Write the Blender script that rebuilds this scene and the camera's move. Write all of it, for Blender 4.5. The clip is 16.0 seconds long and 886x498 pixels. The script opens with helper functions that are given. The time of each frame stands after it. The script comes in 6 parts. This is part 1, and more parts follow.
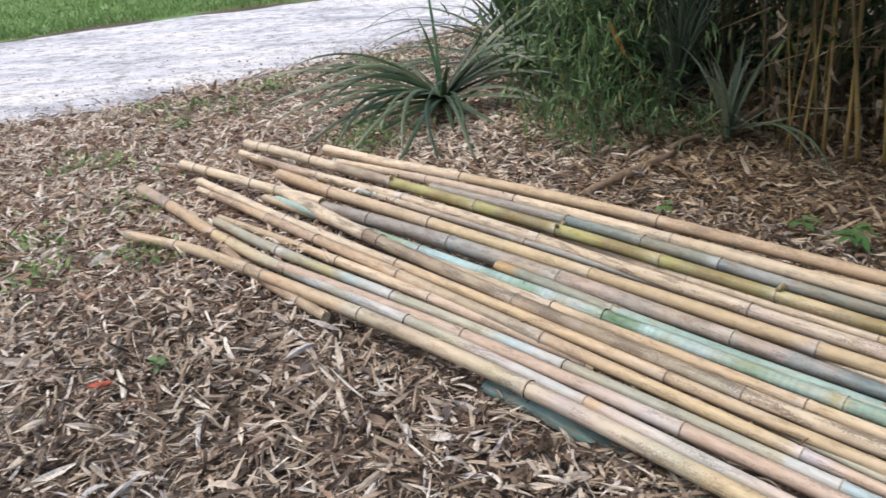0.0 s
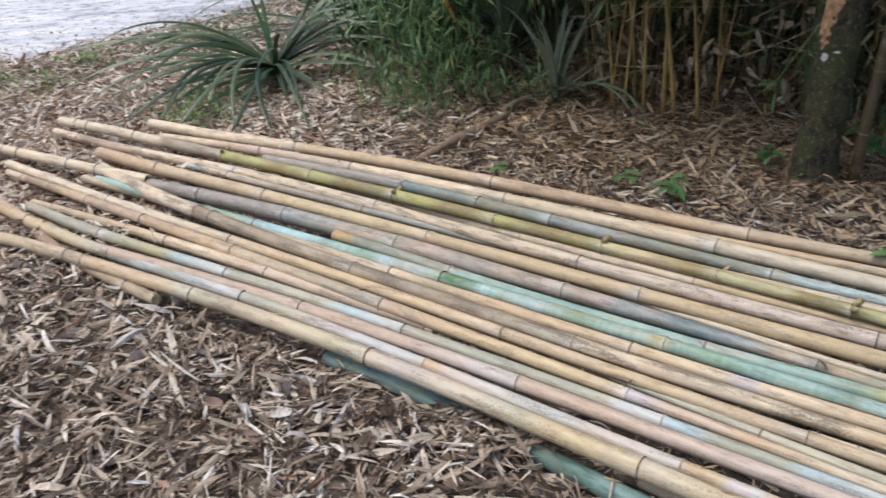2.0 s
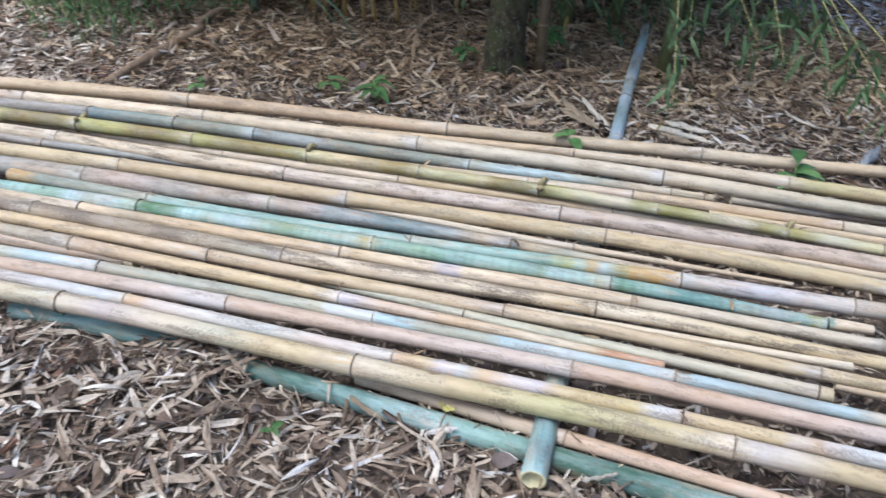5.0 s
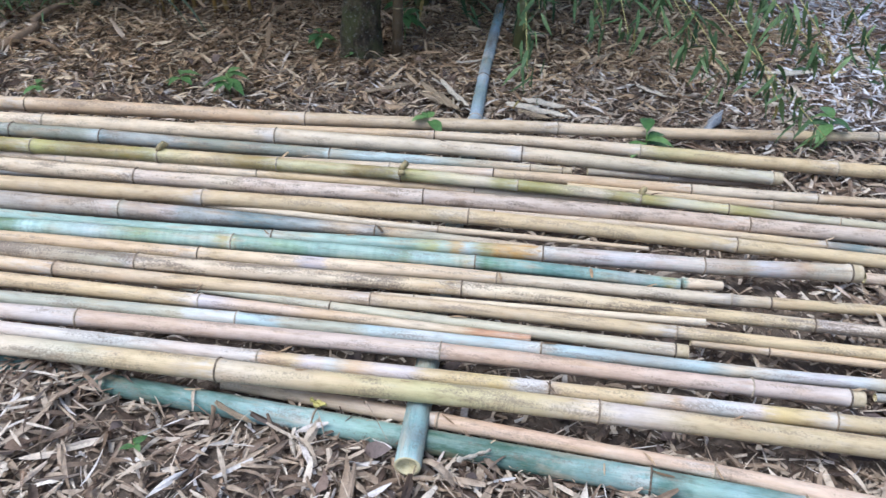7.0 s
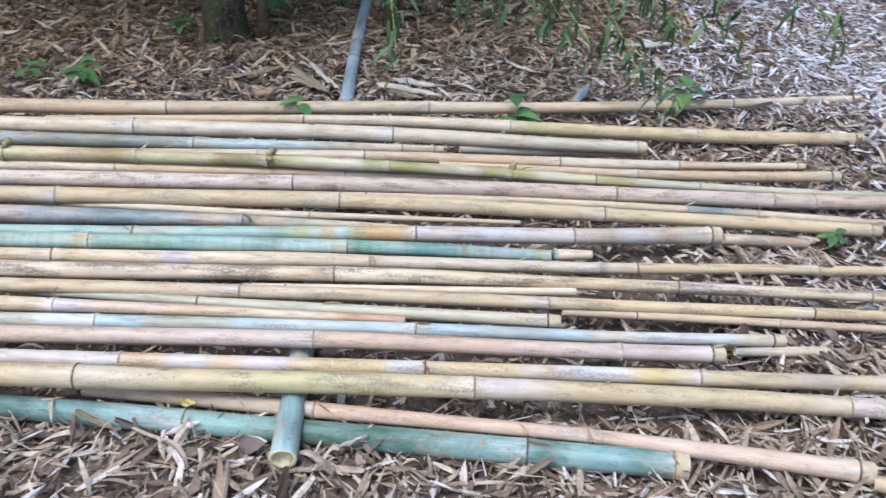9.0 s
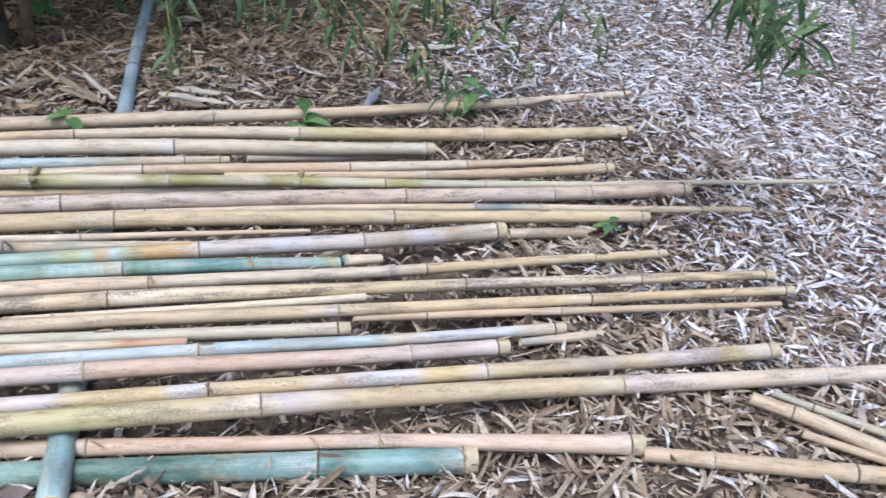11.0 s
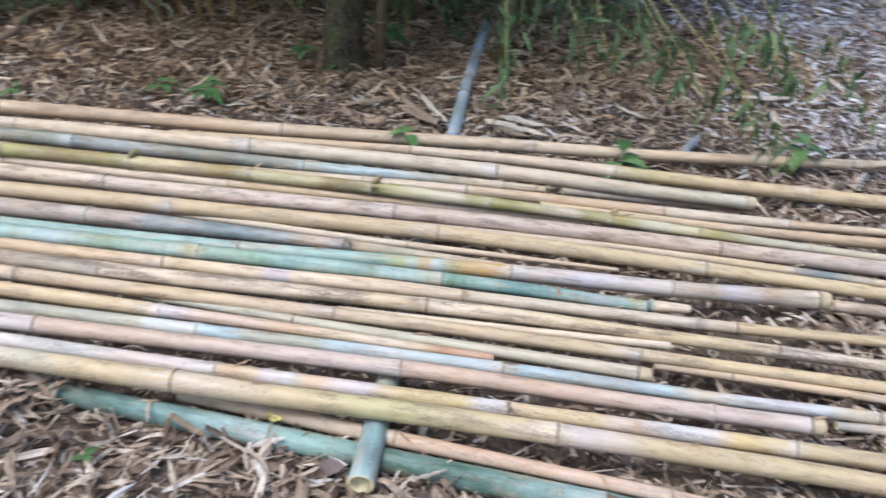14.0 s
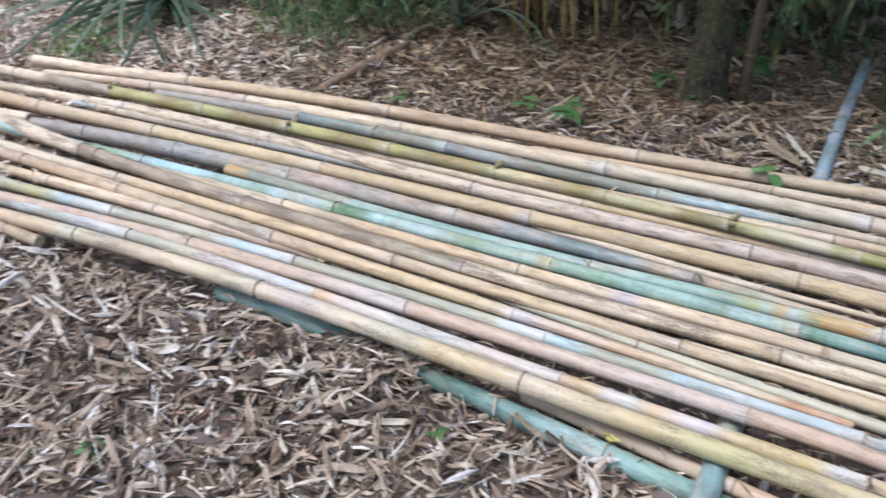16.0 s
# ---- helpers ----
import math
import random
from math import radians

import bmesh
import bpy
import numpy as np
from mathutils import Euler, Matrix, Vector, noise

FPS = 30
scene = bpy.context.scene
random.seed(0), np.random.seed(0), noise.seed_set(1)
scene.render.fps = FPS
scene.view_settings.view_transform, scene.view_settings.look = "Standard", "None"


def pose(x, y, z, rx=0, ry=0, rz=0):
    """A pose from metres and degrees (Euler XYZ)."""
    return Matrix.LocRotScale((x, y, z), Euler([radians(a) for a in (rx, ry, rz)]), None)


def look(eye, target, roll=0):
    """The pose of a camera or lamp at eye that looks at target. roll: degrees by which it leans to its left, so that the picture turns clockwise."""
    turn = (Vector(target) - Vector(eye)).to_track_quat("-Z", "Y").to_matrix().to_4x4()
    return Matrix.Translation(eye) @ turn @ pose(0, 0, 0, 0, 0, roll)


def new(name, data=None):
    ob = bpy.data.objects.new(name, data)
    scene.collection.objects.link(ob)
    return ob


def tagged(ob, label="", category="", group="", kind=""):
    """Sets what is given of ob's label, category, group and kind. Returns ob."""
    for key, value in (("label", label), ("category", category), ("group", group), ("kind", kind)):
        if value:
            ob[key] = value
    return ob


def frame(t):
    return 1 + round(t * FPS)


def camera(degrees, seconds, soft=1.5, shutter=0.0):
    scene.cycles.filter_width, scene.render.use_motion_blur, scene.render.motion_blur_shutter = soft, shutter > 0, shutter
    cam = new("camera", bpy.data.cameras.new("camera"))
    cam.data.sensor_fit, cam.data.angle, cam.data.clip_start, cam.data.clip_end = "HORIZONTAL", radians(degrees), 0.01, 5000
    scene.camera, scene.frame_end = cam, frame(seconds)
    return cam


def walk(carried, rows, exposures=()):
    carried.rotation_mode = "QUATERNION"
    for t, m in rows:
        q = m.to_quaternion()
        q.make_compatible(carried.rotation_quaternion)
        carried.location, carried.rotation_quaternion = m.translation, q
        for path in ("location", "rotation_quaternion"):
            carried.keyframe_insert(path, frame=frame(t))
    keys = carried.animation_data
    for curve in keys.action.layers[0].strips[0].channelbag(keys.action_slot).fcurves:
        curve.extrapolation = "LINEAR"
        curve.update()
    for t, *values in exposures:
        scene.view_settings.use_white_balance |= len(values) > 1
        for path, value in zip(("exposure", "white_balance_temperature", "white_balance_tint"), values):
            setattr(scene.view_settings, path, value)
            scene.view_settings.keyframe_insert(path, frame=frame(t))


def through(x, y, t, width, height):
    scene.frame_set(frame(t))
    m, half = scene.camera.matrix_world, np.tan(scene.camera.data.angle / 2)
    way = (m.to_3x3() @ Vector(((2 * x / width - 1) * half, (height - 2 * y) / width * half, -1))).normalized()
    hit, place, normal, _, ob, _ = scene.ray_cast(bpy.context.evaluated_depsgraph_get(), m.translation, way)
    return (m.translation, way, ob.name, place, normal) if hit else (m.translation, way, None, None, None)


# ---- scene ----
cam = camera(57.0, 16.0, 1.42, 0.6)
PATH = [
    (0, (-0.002, -0.005, 1.498), (-0.001, 1.830, 0.702), -3.62),
    (0.5, (0.010, -0.011, 1.497), (0.097, 1.817, 0.690), -3.17),
    (1, (0.021, -0.014, 1.497), (0.197, 1.799, 0.670), -3.06),
    (1.5, (0.036, -0.011, 1.488), (0.285, 1.781, 0.635), -2.95),
    (2, (0.065, 0.009, 1.479), (0.412, 1.770, 0.597), -2.51),
    (2.5, (0.088, 0.011, 1.479), (0.541, 1.747, 0.594), -2.01),
    (3, (0.098, -0.006, 1.480), (0.628, 1.698, 0.577), -1.66),
    (3.5, (0.116, -0.005, 1.471), (0.737, 1.647, 0.530), -0.86),
    (4, (0.136, -0.001, 1.460), (0.845, 1.593, 0.481), 0.11),
    (4.5, (0.160, -0.008, 1.449), (0.946, 1.513, 0.416), 0.41),
    (5, (0.192, -0.016, 1.436), (1.067, 1.429, 0.366), 0.10),
    (5.2, (0.206, -0.021, 1.434), (1.110, 1.400, 0.355), 0.06),
    (5.7, (0.231, -0.028, 1.428), (1.203, 1.331, 0.329), -0.04),
    (6.25, (0.245, -0.032, 1.427), (1.273, 1.284, 0.327), 0.13),
    (6.8, (0.254, -0.036, 1.427), (1.328, 1.248, 0.332), 0.46),
    (7.3, (0.265, -0.043, 1.426), (1.374, 1.205, 0.325), 0.76),
    (7.5, (0.269, -0.048, 1.425), (1.390, 1.190, 0.324), 0.82),
    (8, (0.280, -0.057, 1.419), (1.436, 1.136, 0.306), 1.14),
    (8.5, (0.297, -0.061, 1.417), (1.509, 1.073, 0.300), 1.85),
    (9, (0.319, -0.071, 1.413), (1.574, 1.003, 0.286), 2.06),
    (9.5, (0.339, -0.086, 1.416), (1.649, 0.914, 0.282), 3.20),
    (10, (0.365, -0.113, 1.420), (1.744, 0.804, 0.299), 4.23),
    (10.2, (0.369, -0.122, 1.424), (1.773, 0.764, 0.309), 4.50),
    (10.7, (0.390, -0.141, 1.425), (1.858, 0.650, 0.321), 5.52),
    (11.25, (0.411, -0.155, 1.421), (1.929, 0.548, 0.324), 6.41),
    (11.8, (0.420, -0.156, 1.417), (1.950, 0.522, 0.322), 6.76),
    (12.3, (0.411, -0.142, 1.418), (1.904, 0.610, 0.321), 6.36),
    (12.5, (0.402, -0.134, 1.420), (1.867, 0.671, 0.321), 6.03),
    (13, (0.375, -0.109, 1.421), (1.754, 0.834, 0.322), 5.15),
    (13.5, (0.345, -0.088, 1.424), (1.610, 1.010, 0.330), 3.86),
    (14, (0.317, -0.068, 1.426), (1.436, 1.200, 0.358), 2.58),
    (14.5, (0.280, -0.051, 1.435), (1.231, 1.332, 0.349), 1.70),
    (15, (0.244, -0.045, 1.437), (1.058, 1.444, 0.379), 0.56),
    (15.5, (0.204, -0.045, 1.450), (0.863, 1.531, 0.410), -0.67),
    (16, (0.177, -0.034, 1.451), (0.670, 1.611, 0.426), -1.93),
]
walk(cam, [(t, look(eye, target, roll)) for t, eye, target, roll in PATH], [(0, 0.22, 6420, 9.5), (2.5, 0.15, 6050, 8.2), (3.5, 0.29, 5850, 8), (5, 0.43, 5560, 7.4), (10, 0.48, 5480, 9.8), (12.5, 0.45, 5800, 11), (16, 0.42, 5680, 9)])


# ---------------------------------------------------------------- light
world = bpy.data.worlds.new("sky")
scene.world = world
world.use_nodes = True
wn, wl = world.node_tree.nodes, world.node_tree.links
sky = wn.new("ShaderNodeTexSky")
sky.sky_type, sky.sun_disc = "NISHITA", False
sky.sun_elevation, sky.sun_rotation = radians(63), radians(290)
sky.air_density, sky.dust_density, sky.ozone_density = 1.0, 4.0, 1.0
wl.new(sky.outputs[0], wn["Background"].inputs["Color"])
wn["Background"].inputs["Strength"].default_value = 0.15
sun = new("sun", bpy.data.lights.new("sun", "SUN"))
sun.data.energy, sun.data.angle, sun.data.color = 1.6, radians(24), (1.0, 0.98, 0.95)
sun.matrix_world = look((-6.5, -1.2, 17), (0, 0, 0))


# ---------------------------------------------------------------- materials
def material(name):
    m = bpy.data.materials.new(name)
    m.use_nodes = True
    return m, m.node_tree.nodes, m.node_tree.links, m.node_tree.nodes["Principled BSDF"]


def ramp(nodes, stops, mode="LINEAR"):
    r = nodes.new("ShaderNodeValToRGB")
    r.color_ramp.interpolation = mode
    while len(r.color_ramp.elements) < len(stops):
        r.color_ramp.elements.new(0.5)
    for e, (p, c) in zip(r.color_ramp.elements, stops):
        e.position, e.color = p, (*c, 1) if len(c) == 3 else c
    return r


def noise_tex(nodes, links, vec, scale, detail=3.0, rough=0.55, distort=0.0):
    n = nodes.new("ShaderNodeTexNoise")
    n.inputs["Scale"].default_value, n.inputs["Detail"].default_value = scale, detail
    n.inputs["Roughness"].default_value, n.inputs["Distortion"].default_value = rough, distort
    if vec:
        links.new(vec, n.inputs["Vector"])
    return n.outputs["Fac"]


def mixc(nodes, links, fac, a, b, mode="MIX"):
    m = nodes.new("ShaderNodeMix")
    m.data_type, m.blend_type = "RGBA", mode
    for sock, v in ((m.inputs[0], fac), (m.inputs[6], a), (m.inputs[7], b)):
        if isinstance(v, (int, float)):
            sock.default_value = v
        elif isinstance(v, tuple):
            sock.default_value = (*v, 1)
        else:
            links.new(v, sock)
    return m.outputs[2]


def bumped(nodes, links, bsdf, height, strength, distance=0.003):
    b = nodes.new("ShaderNodeBump")
    b.inputs["Strength"].default_value, b.inputs["Distance"].default_value = strength, distance
    links.new(height, b.inputs["Height"])
    links.new(b.outputs[0], bsdf.inputs["Normal"])


def mapped(nodes, links, source, scale):
    m = nodes.new("ShaderNodeMapping")
    m.inputs["Scale"].default_value = scale
    links.new(source, m.inputs["Vector"])
    return m.outputs[0]


TAN, PALE, PINK, GREY = (0.56, 0.44, 0.30), (0.62, 0.53, 0.405), (0.60, 0.47, 0.365), (0.335, 0.30, 0.27)
TEAL, BLUE, GREEN, OLIVE = (0.235, 0.385, 0.35), (0.43, 0.54, 0.575), (0.14, 0.235, 0.125), (0.33, 0.295, 0.10)
YELLOW, ORANGE, SAGE, BROWN = (0.57, 0.46, 0.285), (0.52, 0.32, 0.105), (0.39, 0.385, 0.31), (0.32, 0.23, 0.165)
WHITE, ROSY, DARKGREEN, SLATE = (0.60, 0.58, 0.565), (0.54, 0.405, 0.315), (0.055, 0.125, 0.095), (0.18, 0.245, 0.255)
SKY, ASH = (0.235, 0.385, 0.40), (0.475, 0.445, 0.43)
BONE, LEAFGREEN, LIME = (0.71, 0.585, 0.43), (0.085, 0.195, 0.085), (0.40, 0.385, 0.145)
WORN, DEEP, MOSS = (0.41, 0.35, 0.265), (0.11, 0.215, 0.20), (0.255, 0.27, 0.22)
AMBER, GOLD_TAN, GOLDEN, BONEPALE = (0.565, 0.415, 0.27), (0.57, 0.445, 0.275), (0.58, 0.465, 0.225), (0.70, 0.605, 0.46)
SAGEPALE, LIMEPALE, SLATEBLUE, ASHPINK = (0.50, 0.475, 0.365), (0.50, 0.455, 0.245), (0.345, 0.365, 0.355), (0.56, 0.47, 0.40)
PINKASH, GREYTAN, ROSYGREY, TEALPALE = (0.50, 0.43, 0.40), (0.43, 0.36, 0.295), (0.45, 0.355, 0.305), (0.34, 0.475, 0.43)
LILAC, LILACPALE, BROWNPALE, MOSSGREEN = (0.55, 0.51, 0.54), (0.61, 0.54, 0.505), (0.45, 0.34, 0.245), (0.22, 0.335, 0.20)
BLUEICE, UMBER = (0.36, 0.455, 0.575), (0.26, 0.20, 0.075)
SKYBAND, BLUEBAND, WORNDARK, RUST = (0.42, 0.61, 0.63), (0.345, 0.535, 0.59), (0.32, 0.265, 0.20), (0.48, 0.27, 0.16)
ICE, PINKTAN, PINKLILAC = (0.57, 0.60, 0.605), (0.57, 0.43, 0.335), (0.58, 0.48, 0.43)


def bamboo_material(stops, dirt=0.5, seed=0.0, joints=True, length=3.0, wax=0.0):
    """Dry bamboo skin: colour along the culm, a shift from joint to joint, fibre lines, cracks, bloom and mould specks."""
    m, n, l, b = material("bamboo_skin")

    def layer(name):
        u = n.new("ShaderNodeUVMap")
        u.uv_map = name
        return u.outputs[0]

    def scaled(value, k, off=0.0):
        q = n.new("ShaderNodeMath")
        q.operation = "MULTIPLY_ADD"
        l.new(value, q.inputs[0])
        q.inputs[1].default_value, q.inputs[2].default_value = k, off
        return q.outputs[0]

    def times(a, c):
        q = n.new("ShaderNodeMath")
        q.operation = "MULTIPLY"
        l.new(a, q.inputs[0])
        l.new(c, q.inputs[1])
        return q.outputs[0]

    def ramped(value, rows):
        r = ramp(n, rows)
        l.new(value, r.inputs[0])
        return r.outputs[0]

    uv, skin = layer("UVMap"), layer("Skin")
    tc = n.new("ShaderNodeTexCoord").outputs["Object"]
    wob = noise_tex(n, l, mapped(n, l, skin, (5.0, 2.0, 1.0)), 3.0 + seed, 4.0, 0.7)
    sep = n.new("ShaderNodeSeparateXYZ")
    l.new(uv, sep.inputs[0])
    add = n.new("ShaderNodeMath")
    l.new(scaled(wob, 0.1 / length, -0.05 / length), add.inputs[0])
    l.new(sep.outputs[0], add.inputs[1])
    c = ramped(add.outputs[0], stops[:30])
    for k in range(29, len(stops) - 1, 29):
        past = n.new("ShaderNodeMath")
        past.operation = "GREATER_THAN"
        l.new(add.outputs[0], past.inputs[0])
        past.inputs[1].default_value = stops[k][0]
        c = mixc(n, l, past.outputs[0], c, ramped(add.outputs[0], stops[k:k + 30]))
    if joints:
        js = n.new("ShaderNodeSeparateXYZ")
        l.new(layer("Joint"), js.inputs[0])
        c = mixc(n, l, 1.0, c, ramped(js.outputs[0], [(0.0, (0.90, 0.90, 0.90)), (0.3, (1.06, 1.02, 0.95)), (0.6, (0.95, 0.97, 0.97)), (1.0, (1.10, 1.08, 1.05))]), "MULTIPLY")
        patchy = noise_tex(n, l, mapped(n, l, skin, (9.0, 2.5, 1.0)), 2.0, 3.0, 0.6)
        near = ramped(js.outputs[1], [(0.0, (0.35, 0.35, 0.35)), (0.06, (0, 0, 0)), (0.84, (0, 0, 0)), (0.985, (0.75, 0.75, 0.75))])
        c = mixc(n, l, times(near, ramped(patchy, [(0.42, (0, 0, 0)), (0.6, (0.8, 0.8, 0.8))])), c, (0.60, 0.575, 0.54))
    fibre = noise_tex(n, l, mapped(n, l, skin, (2.2, 34.0, 1.0)), 1.0, 5.0, 0.7)
    c = mixc(n, l, 1.0, c, ramped(fibre, [(0.28, (0.76, 0.74, 0.72)), (0.44, (0.96, 0.955, 0.95)), (0.6, (1.02, 1.02, 1.01)), (0.8, (1.12, 1.10, 1.08))]), "MULTIPLY")
    blotch = noise_tex(n, l, mapped(n, l, skin, (13.0, 3.0, 1.0)), 1.0 + 0.2 * seed, 4.0, 0.65)
    c = mixc(n, l, 1.0, c, ramped(blotch, [(0.30, (0.72, 0.68, 0.64)), (0.45, (0.96, 0.945, 0.93)), (0.66, (1.10, 1.095, 1.09))]), "MULTIPLY")
    bloom = noise_tex(n, l, tc, 14.0, 5.0, 0.75)
    c = mixc(n, l, scaled(ramped(bloom, [(0.54, (0, 0, 0)), (0.70, (1, 1, 1))]), 0.22), c, (0.62, 0.57, 0.49))
    if wax:
        if 0.28 < wax < 0.33:
            rings = noise_tex(n, l, mapped(n, l, skin, (60.0, 0.6, 1.0)), 1.0, 1.0, 0.4)
            c = mixc(n, l, 1.0, c, ramped(rings, [(0.36, (0.86, 0.89, 0.90)), (0.5, (1, 1, 1)), (0.64, (1.08, 1.08, 1.08))]), "MULTIPLY")
        patch = noise_tex(n, l, mapped(n, l, skin, (7.0, 2.2, 1.0)), 1.4, 5.0, 0.75)
        streak = noise_tex(n, l, mapped(n, l, skin, (4.0, 26.0, 1.0)), 1.0, 3.0, 0.7)
        c = mixc(n, l, scaled(ramped(patch, [(0.44, (0, 0, 0)), (0.56, (1, 1, 1))]), wax), c, (0.37, 0.505, 0.49))
        c = mixc(n, l, scaled(ramped(streak, [(0.52, (0, 0, 0)), (0.62, (1, 1, 1))]), 0.75 * wax), c, (0.085, 0.175, 0.13))
        bite = noise_tex(n, l, mapped(n, l, skin, (38.0, 8.0, 1.0)), 1.0, 4.0, 0.75)
        c = mixc(n, l, scaled(ramped(bite, [(0.60, (0, 0, 0)), (0.70, (1, 1, 1))]), 0.7 * wax), c, (0.50, 0.52, 0.50))
    easy = 0.055 * min(max(dirt - 0.3, 0.0), 1.0)
    zone = noise_tex(n, l, mapped(n, l, skin, (2.3, 1.0, 1.0)), 1.6 + seed, 2.0)
    speck = noise_tex(n, l, mapped(n, l, skin, (170.0, 11.0, 1.0)), 1.0, 4.0, 0.7)
    c = mixc(n, l, scaled(ramped(times(speck, zone), [(0.295 - easy, (0, 0, 0)), (0.36 - easy, (1, 1, 1))]), min(0.3 + 0.35 * dirt, 0.7)), c, (0.13, 0.10, 0.08))
    if joints:
        grey = noise_tex(n, l, mapped(n, l, skin, (6.0, 1.6, 1.0)), 1.3 + 0.3 * seed, 5.0, 0.7)
        c = mixc(n, l, scaled(ramped(grey, [(0.52, (0, 0, 0)), (0.68, (1, 1, 1))]), 0.18), c, (0.42, 0.40, 0.40))
        warm = noise_tex(n, l, mapped(n, l, skin, (3.4, 1.2, 1.0)), 1.5 + 0.2 * seed, 4.0, 0.7)
        c = mixc(n, l, scaled(ramped(warm, [(0.52, (0, 0, 0)), (0.68, (1, 1, 1))]), 0.36), c, (0.52, 0.345, 0.19))
        sour = noise_tex(n, l, mapped(n, l, skin, (4.1, 1.9, 1.0)), 1.2 + 0.3 * seed, 4.0, 0.7)
        c = mixc(n, l, scaled(ramped(sour, [(0.53, (0, 0, 0)), (0.68, (1, 1, 1))]), 0.13), c, (0.38, 0.35, 0.17))
        scuff = noise_tex(n, l, mapped(n, l, skin, (70.0, 8.0, 1.0)), 1.0, 6.0, 0.75)
        c = mixc(n, l, scaled(ramped(times(scuff, zone), [(0.29 - easy, (0, 0, 0)), (0.38 - easy, (1, 1, 1))]), min(0.2 + 0.35 * dirt, 0.7)), c, (0.20, 0.155, 0.11))
        dot = noise_tex(n, l, mapped(n, l, skin, (150.0, 22.0, 1.0)), 1.0, 1.0, 0.4)
        c = mixc(n, l, scaled(times(ramped(dot, [(0.68, (0, 0, 0)), (0.74, (1, 1, 1))]), ramped(zone, [(0.42, (0, 0, 0)), (0.6, (1, 1, 1))])), min(2.0 * dirt, 0.8)), c, (0.11, 0.08, 0.06))
        c = mixc(n, l, 1.0, c, (0.99, 0.975, 0.965), "MULTIPLY")
    crack = noise_tex(n, l, mapped(n, l, skin, (1.1, 60.0, 1.0)), 1.0, 2.0, 0.5)
    c = mixc(n, l, scaled(times(ramped(crack, [(0.64 if wax else 0.66, (0, 0, 0)), (0.70, (1, 1, 1))]), zone), 1.2 * dirt + 1.3 * wax), c, (0.06, 0.05, 0.04))
    l.new(c, b.inputs["Base Color"])
    l.new(ramped(blotch, [(0.3, (0.62, 0.62, 0.62)), (0.7, (0.44, 0.44, 0.44))]), b.inputs["Roughness"])
    b.inputs["Specular IOR Level"].default_value = 0.4
    bumped(n, l, b, fibre, 0.22, 0.002)
    return m


def plain(name, a, b_, scale=30.0, rough=0.7, bump=0.3, spec=0.3):
    m, n, l, b = material(name)
    tc = n.new("ShaderNodeTexCoord").outputs["Object"]
    f = noise_tex(n, l, tc, scale, 5.0, 0.65)
    r = ramp(n, [(0.3, a), (0.7, b_)])
    l.new(f, r.inputs[0])
    l.new(r.outputs[0], b.inputs["Base Color"])
    b.inputs["Roughness"].default_value = rough
    b.inputs["Specular IOR Level"].default_value = spec
    bumped(n, l, b, f, bump)
    return m


def node_material():
    m, n, l, b = material("node_scar")
    info = n.new("ShaderNodeObjectInfo")
    r = ramp(n, [(0.0, (0.09, 0.068, 0.05)), (0.35, (0.20, 0.15, 0.105)), (0.7, (0.33, 0.265, 0.19)), (1.0, (0.44, 0.39, 0.31))])
    l.new(info.outputs["Random"], r.inputs[0])
    f = noise_tex(n, l, n.new("ShaderNodeTexCoord").outputs["Object"], 90.0, 4.0, 0.7)
    v = ramp(n, [(0.35, (0.5, 0.48, 0.46)), (0.65, (1.25, 1.2, 1.15))])
    l.new(f, v.inputs[0])
    l.new(mixc(n, l, 1.0, r.outputs[0], v.outputs[0], "MULTIPLY"), b.inputs["Base Color"])
    b.inputs["Roughness"].default_value = 0.7
    return m


NODE = node_material()
CUT = plain("cut_end", (0.55, 0.46, 0.24), (0.80, 0.72, 0.46), 90)
END = plain("sawn_end_skin", (0.42, 0.33, 0.20), (0.62, 0.52, 0.36), 60, 0.6)
STUB = plain("branch_stub", (0.22, 0.17, 0.09), (0.45, 0.38, 0.2), 60)


def leaf_material(name, stops, rough=0.6, through=0.0, vein=0.3, spec=0.3, single=False):
    m, n, l, b = material(name)
    r = ramp(n, stops)
    if single:
        l.new(n.new("ShaderNodeObjectInfo").outputs["Random"], r.inputs[0])
    else:
        l.new(n.new("ShaderNodeNewGeometry").outputs["Random Per Island"], r.inputs[0])
    tc = n.new("ShaderNodeTexCoord").outputs["Object"]
    f = noise_tex(n, l, tc, 48.0, 6.0, 0.8)
    v = ramp(n, [(0.32, (0.52, 0.49, 0.46)), (0.5, (0.98, 0.98, 0.98)), (0.68, (1.2, 1.18, 1.15))])
    l.new(f, v.inputs[0])
    c = mixc(n, l, 1.0, r.outputs[0], v.outputs[0], "MULTIPLY")
    l.new(c, b.inputs["Base Color"])
    b.inputs["Roughness"].default_value = rough
    b.inputs["Specular IOR Level"].default_value = spec
    if through:
        t = n.new("ShaderNodeBsdfTranslucent")
        l.new(c, t.inputs["Color"])
        mix = n.new("ShaderNodeMixShader")
        mix.inputs[0].default_value = through
        l.new(b.outputs[0], mix.inputs[1])
        l.new(t.outputs[0], mix.inputs[2])
        l.new(mix.outputs[0], n["Material Output"].inputs["Surface"])
    bumped(n, l, b, f, vein, 0.002)
    return m


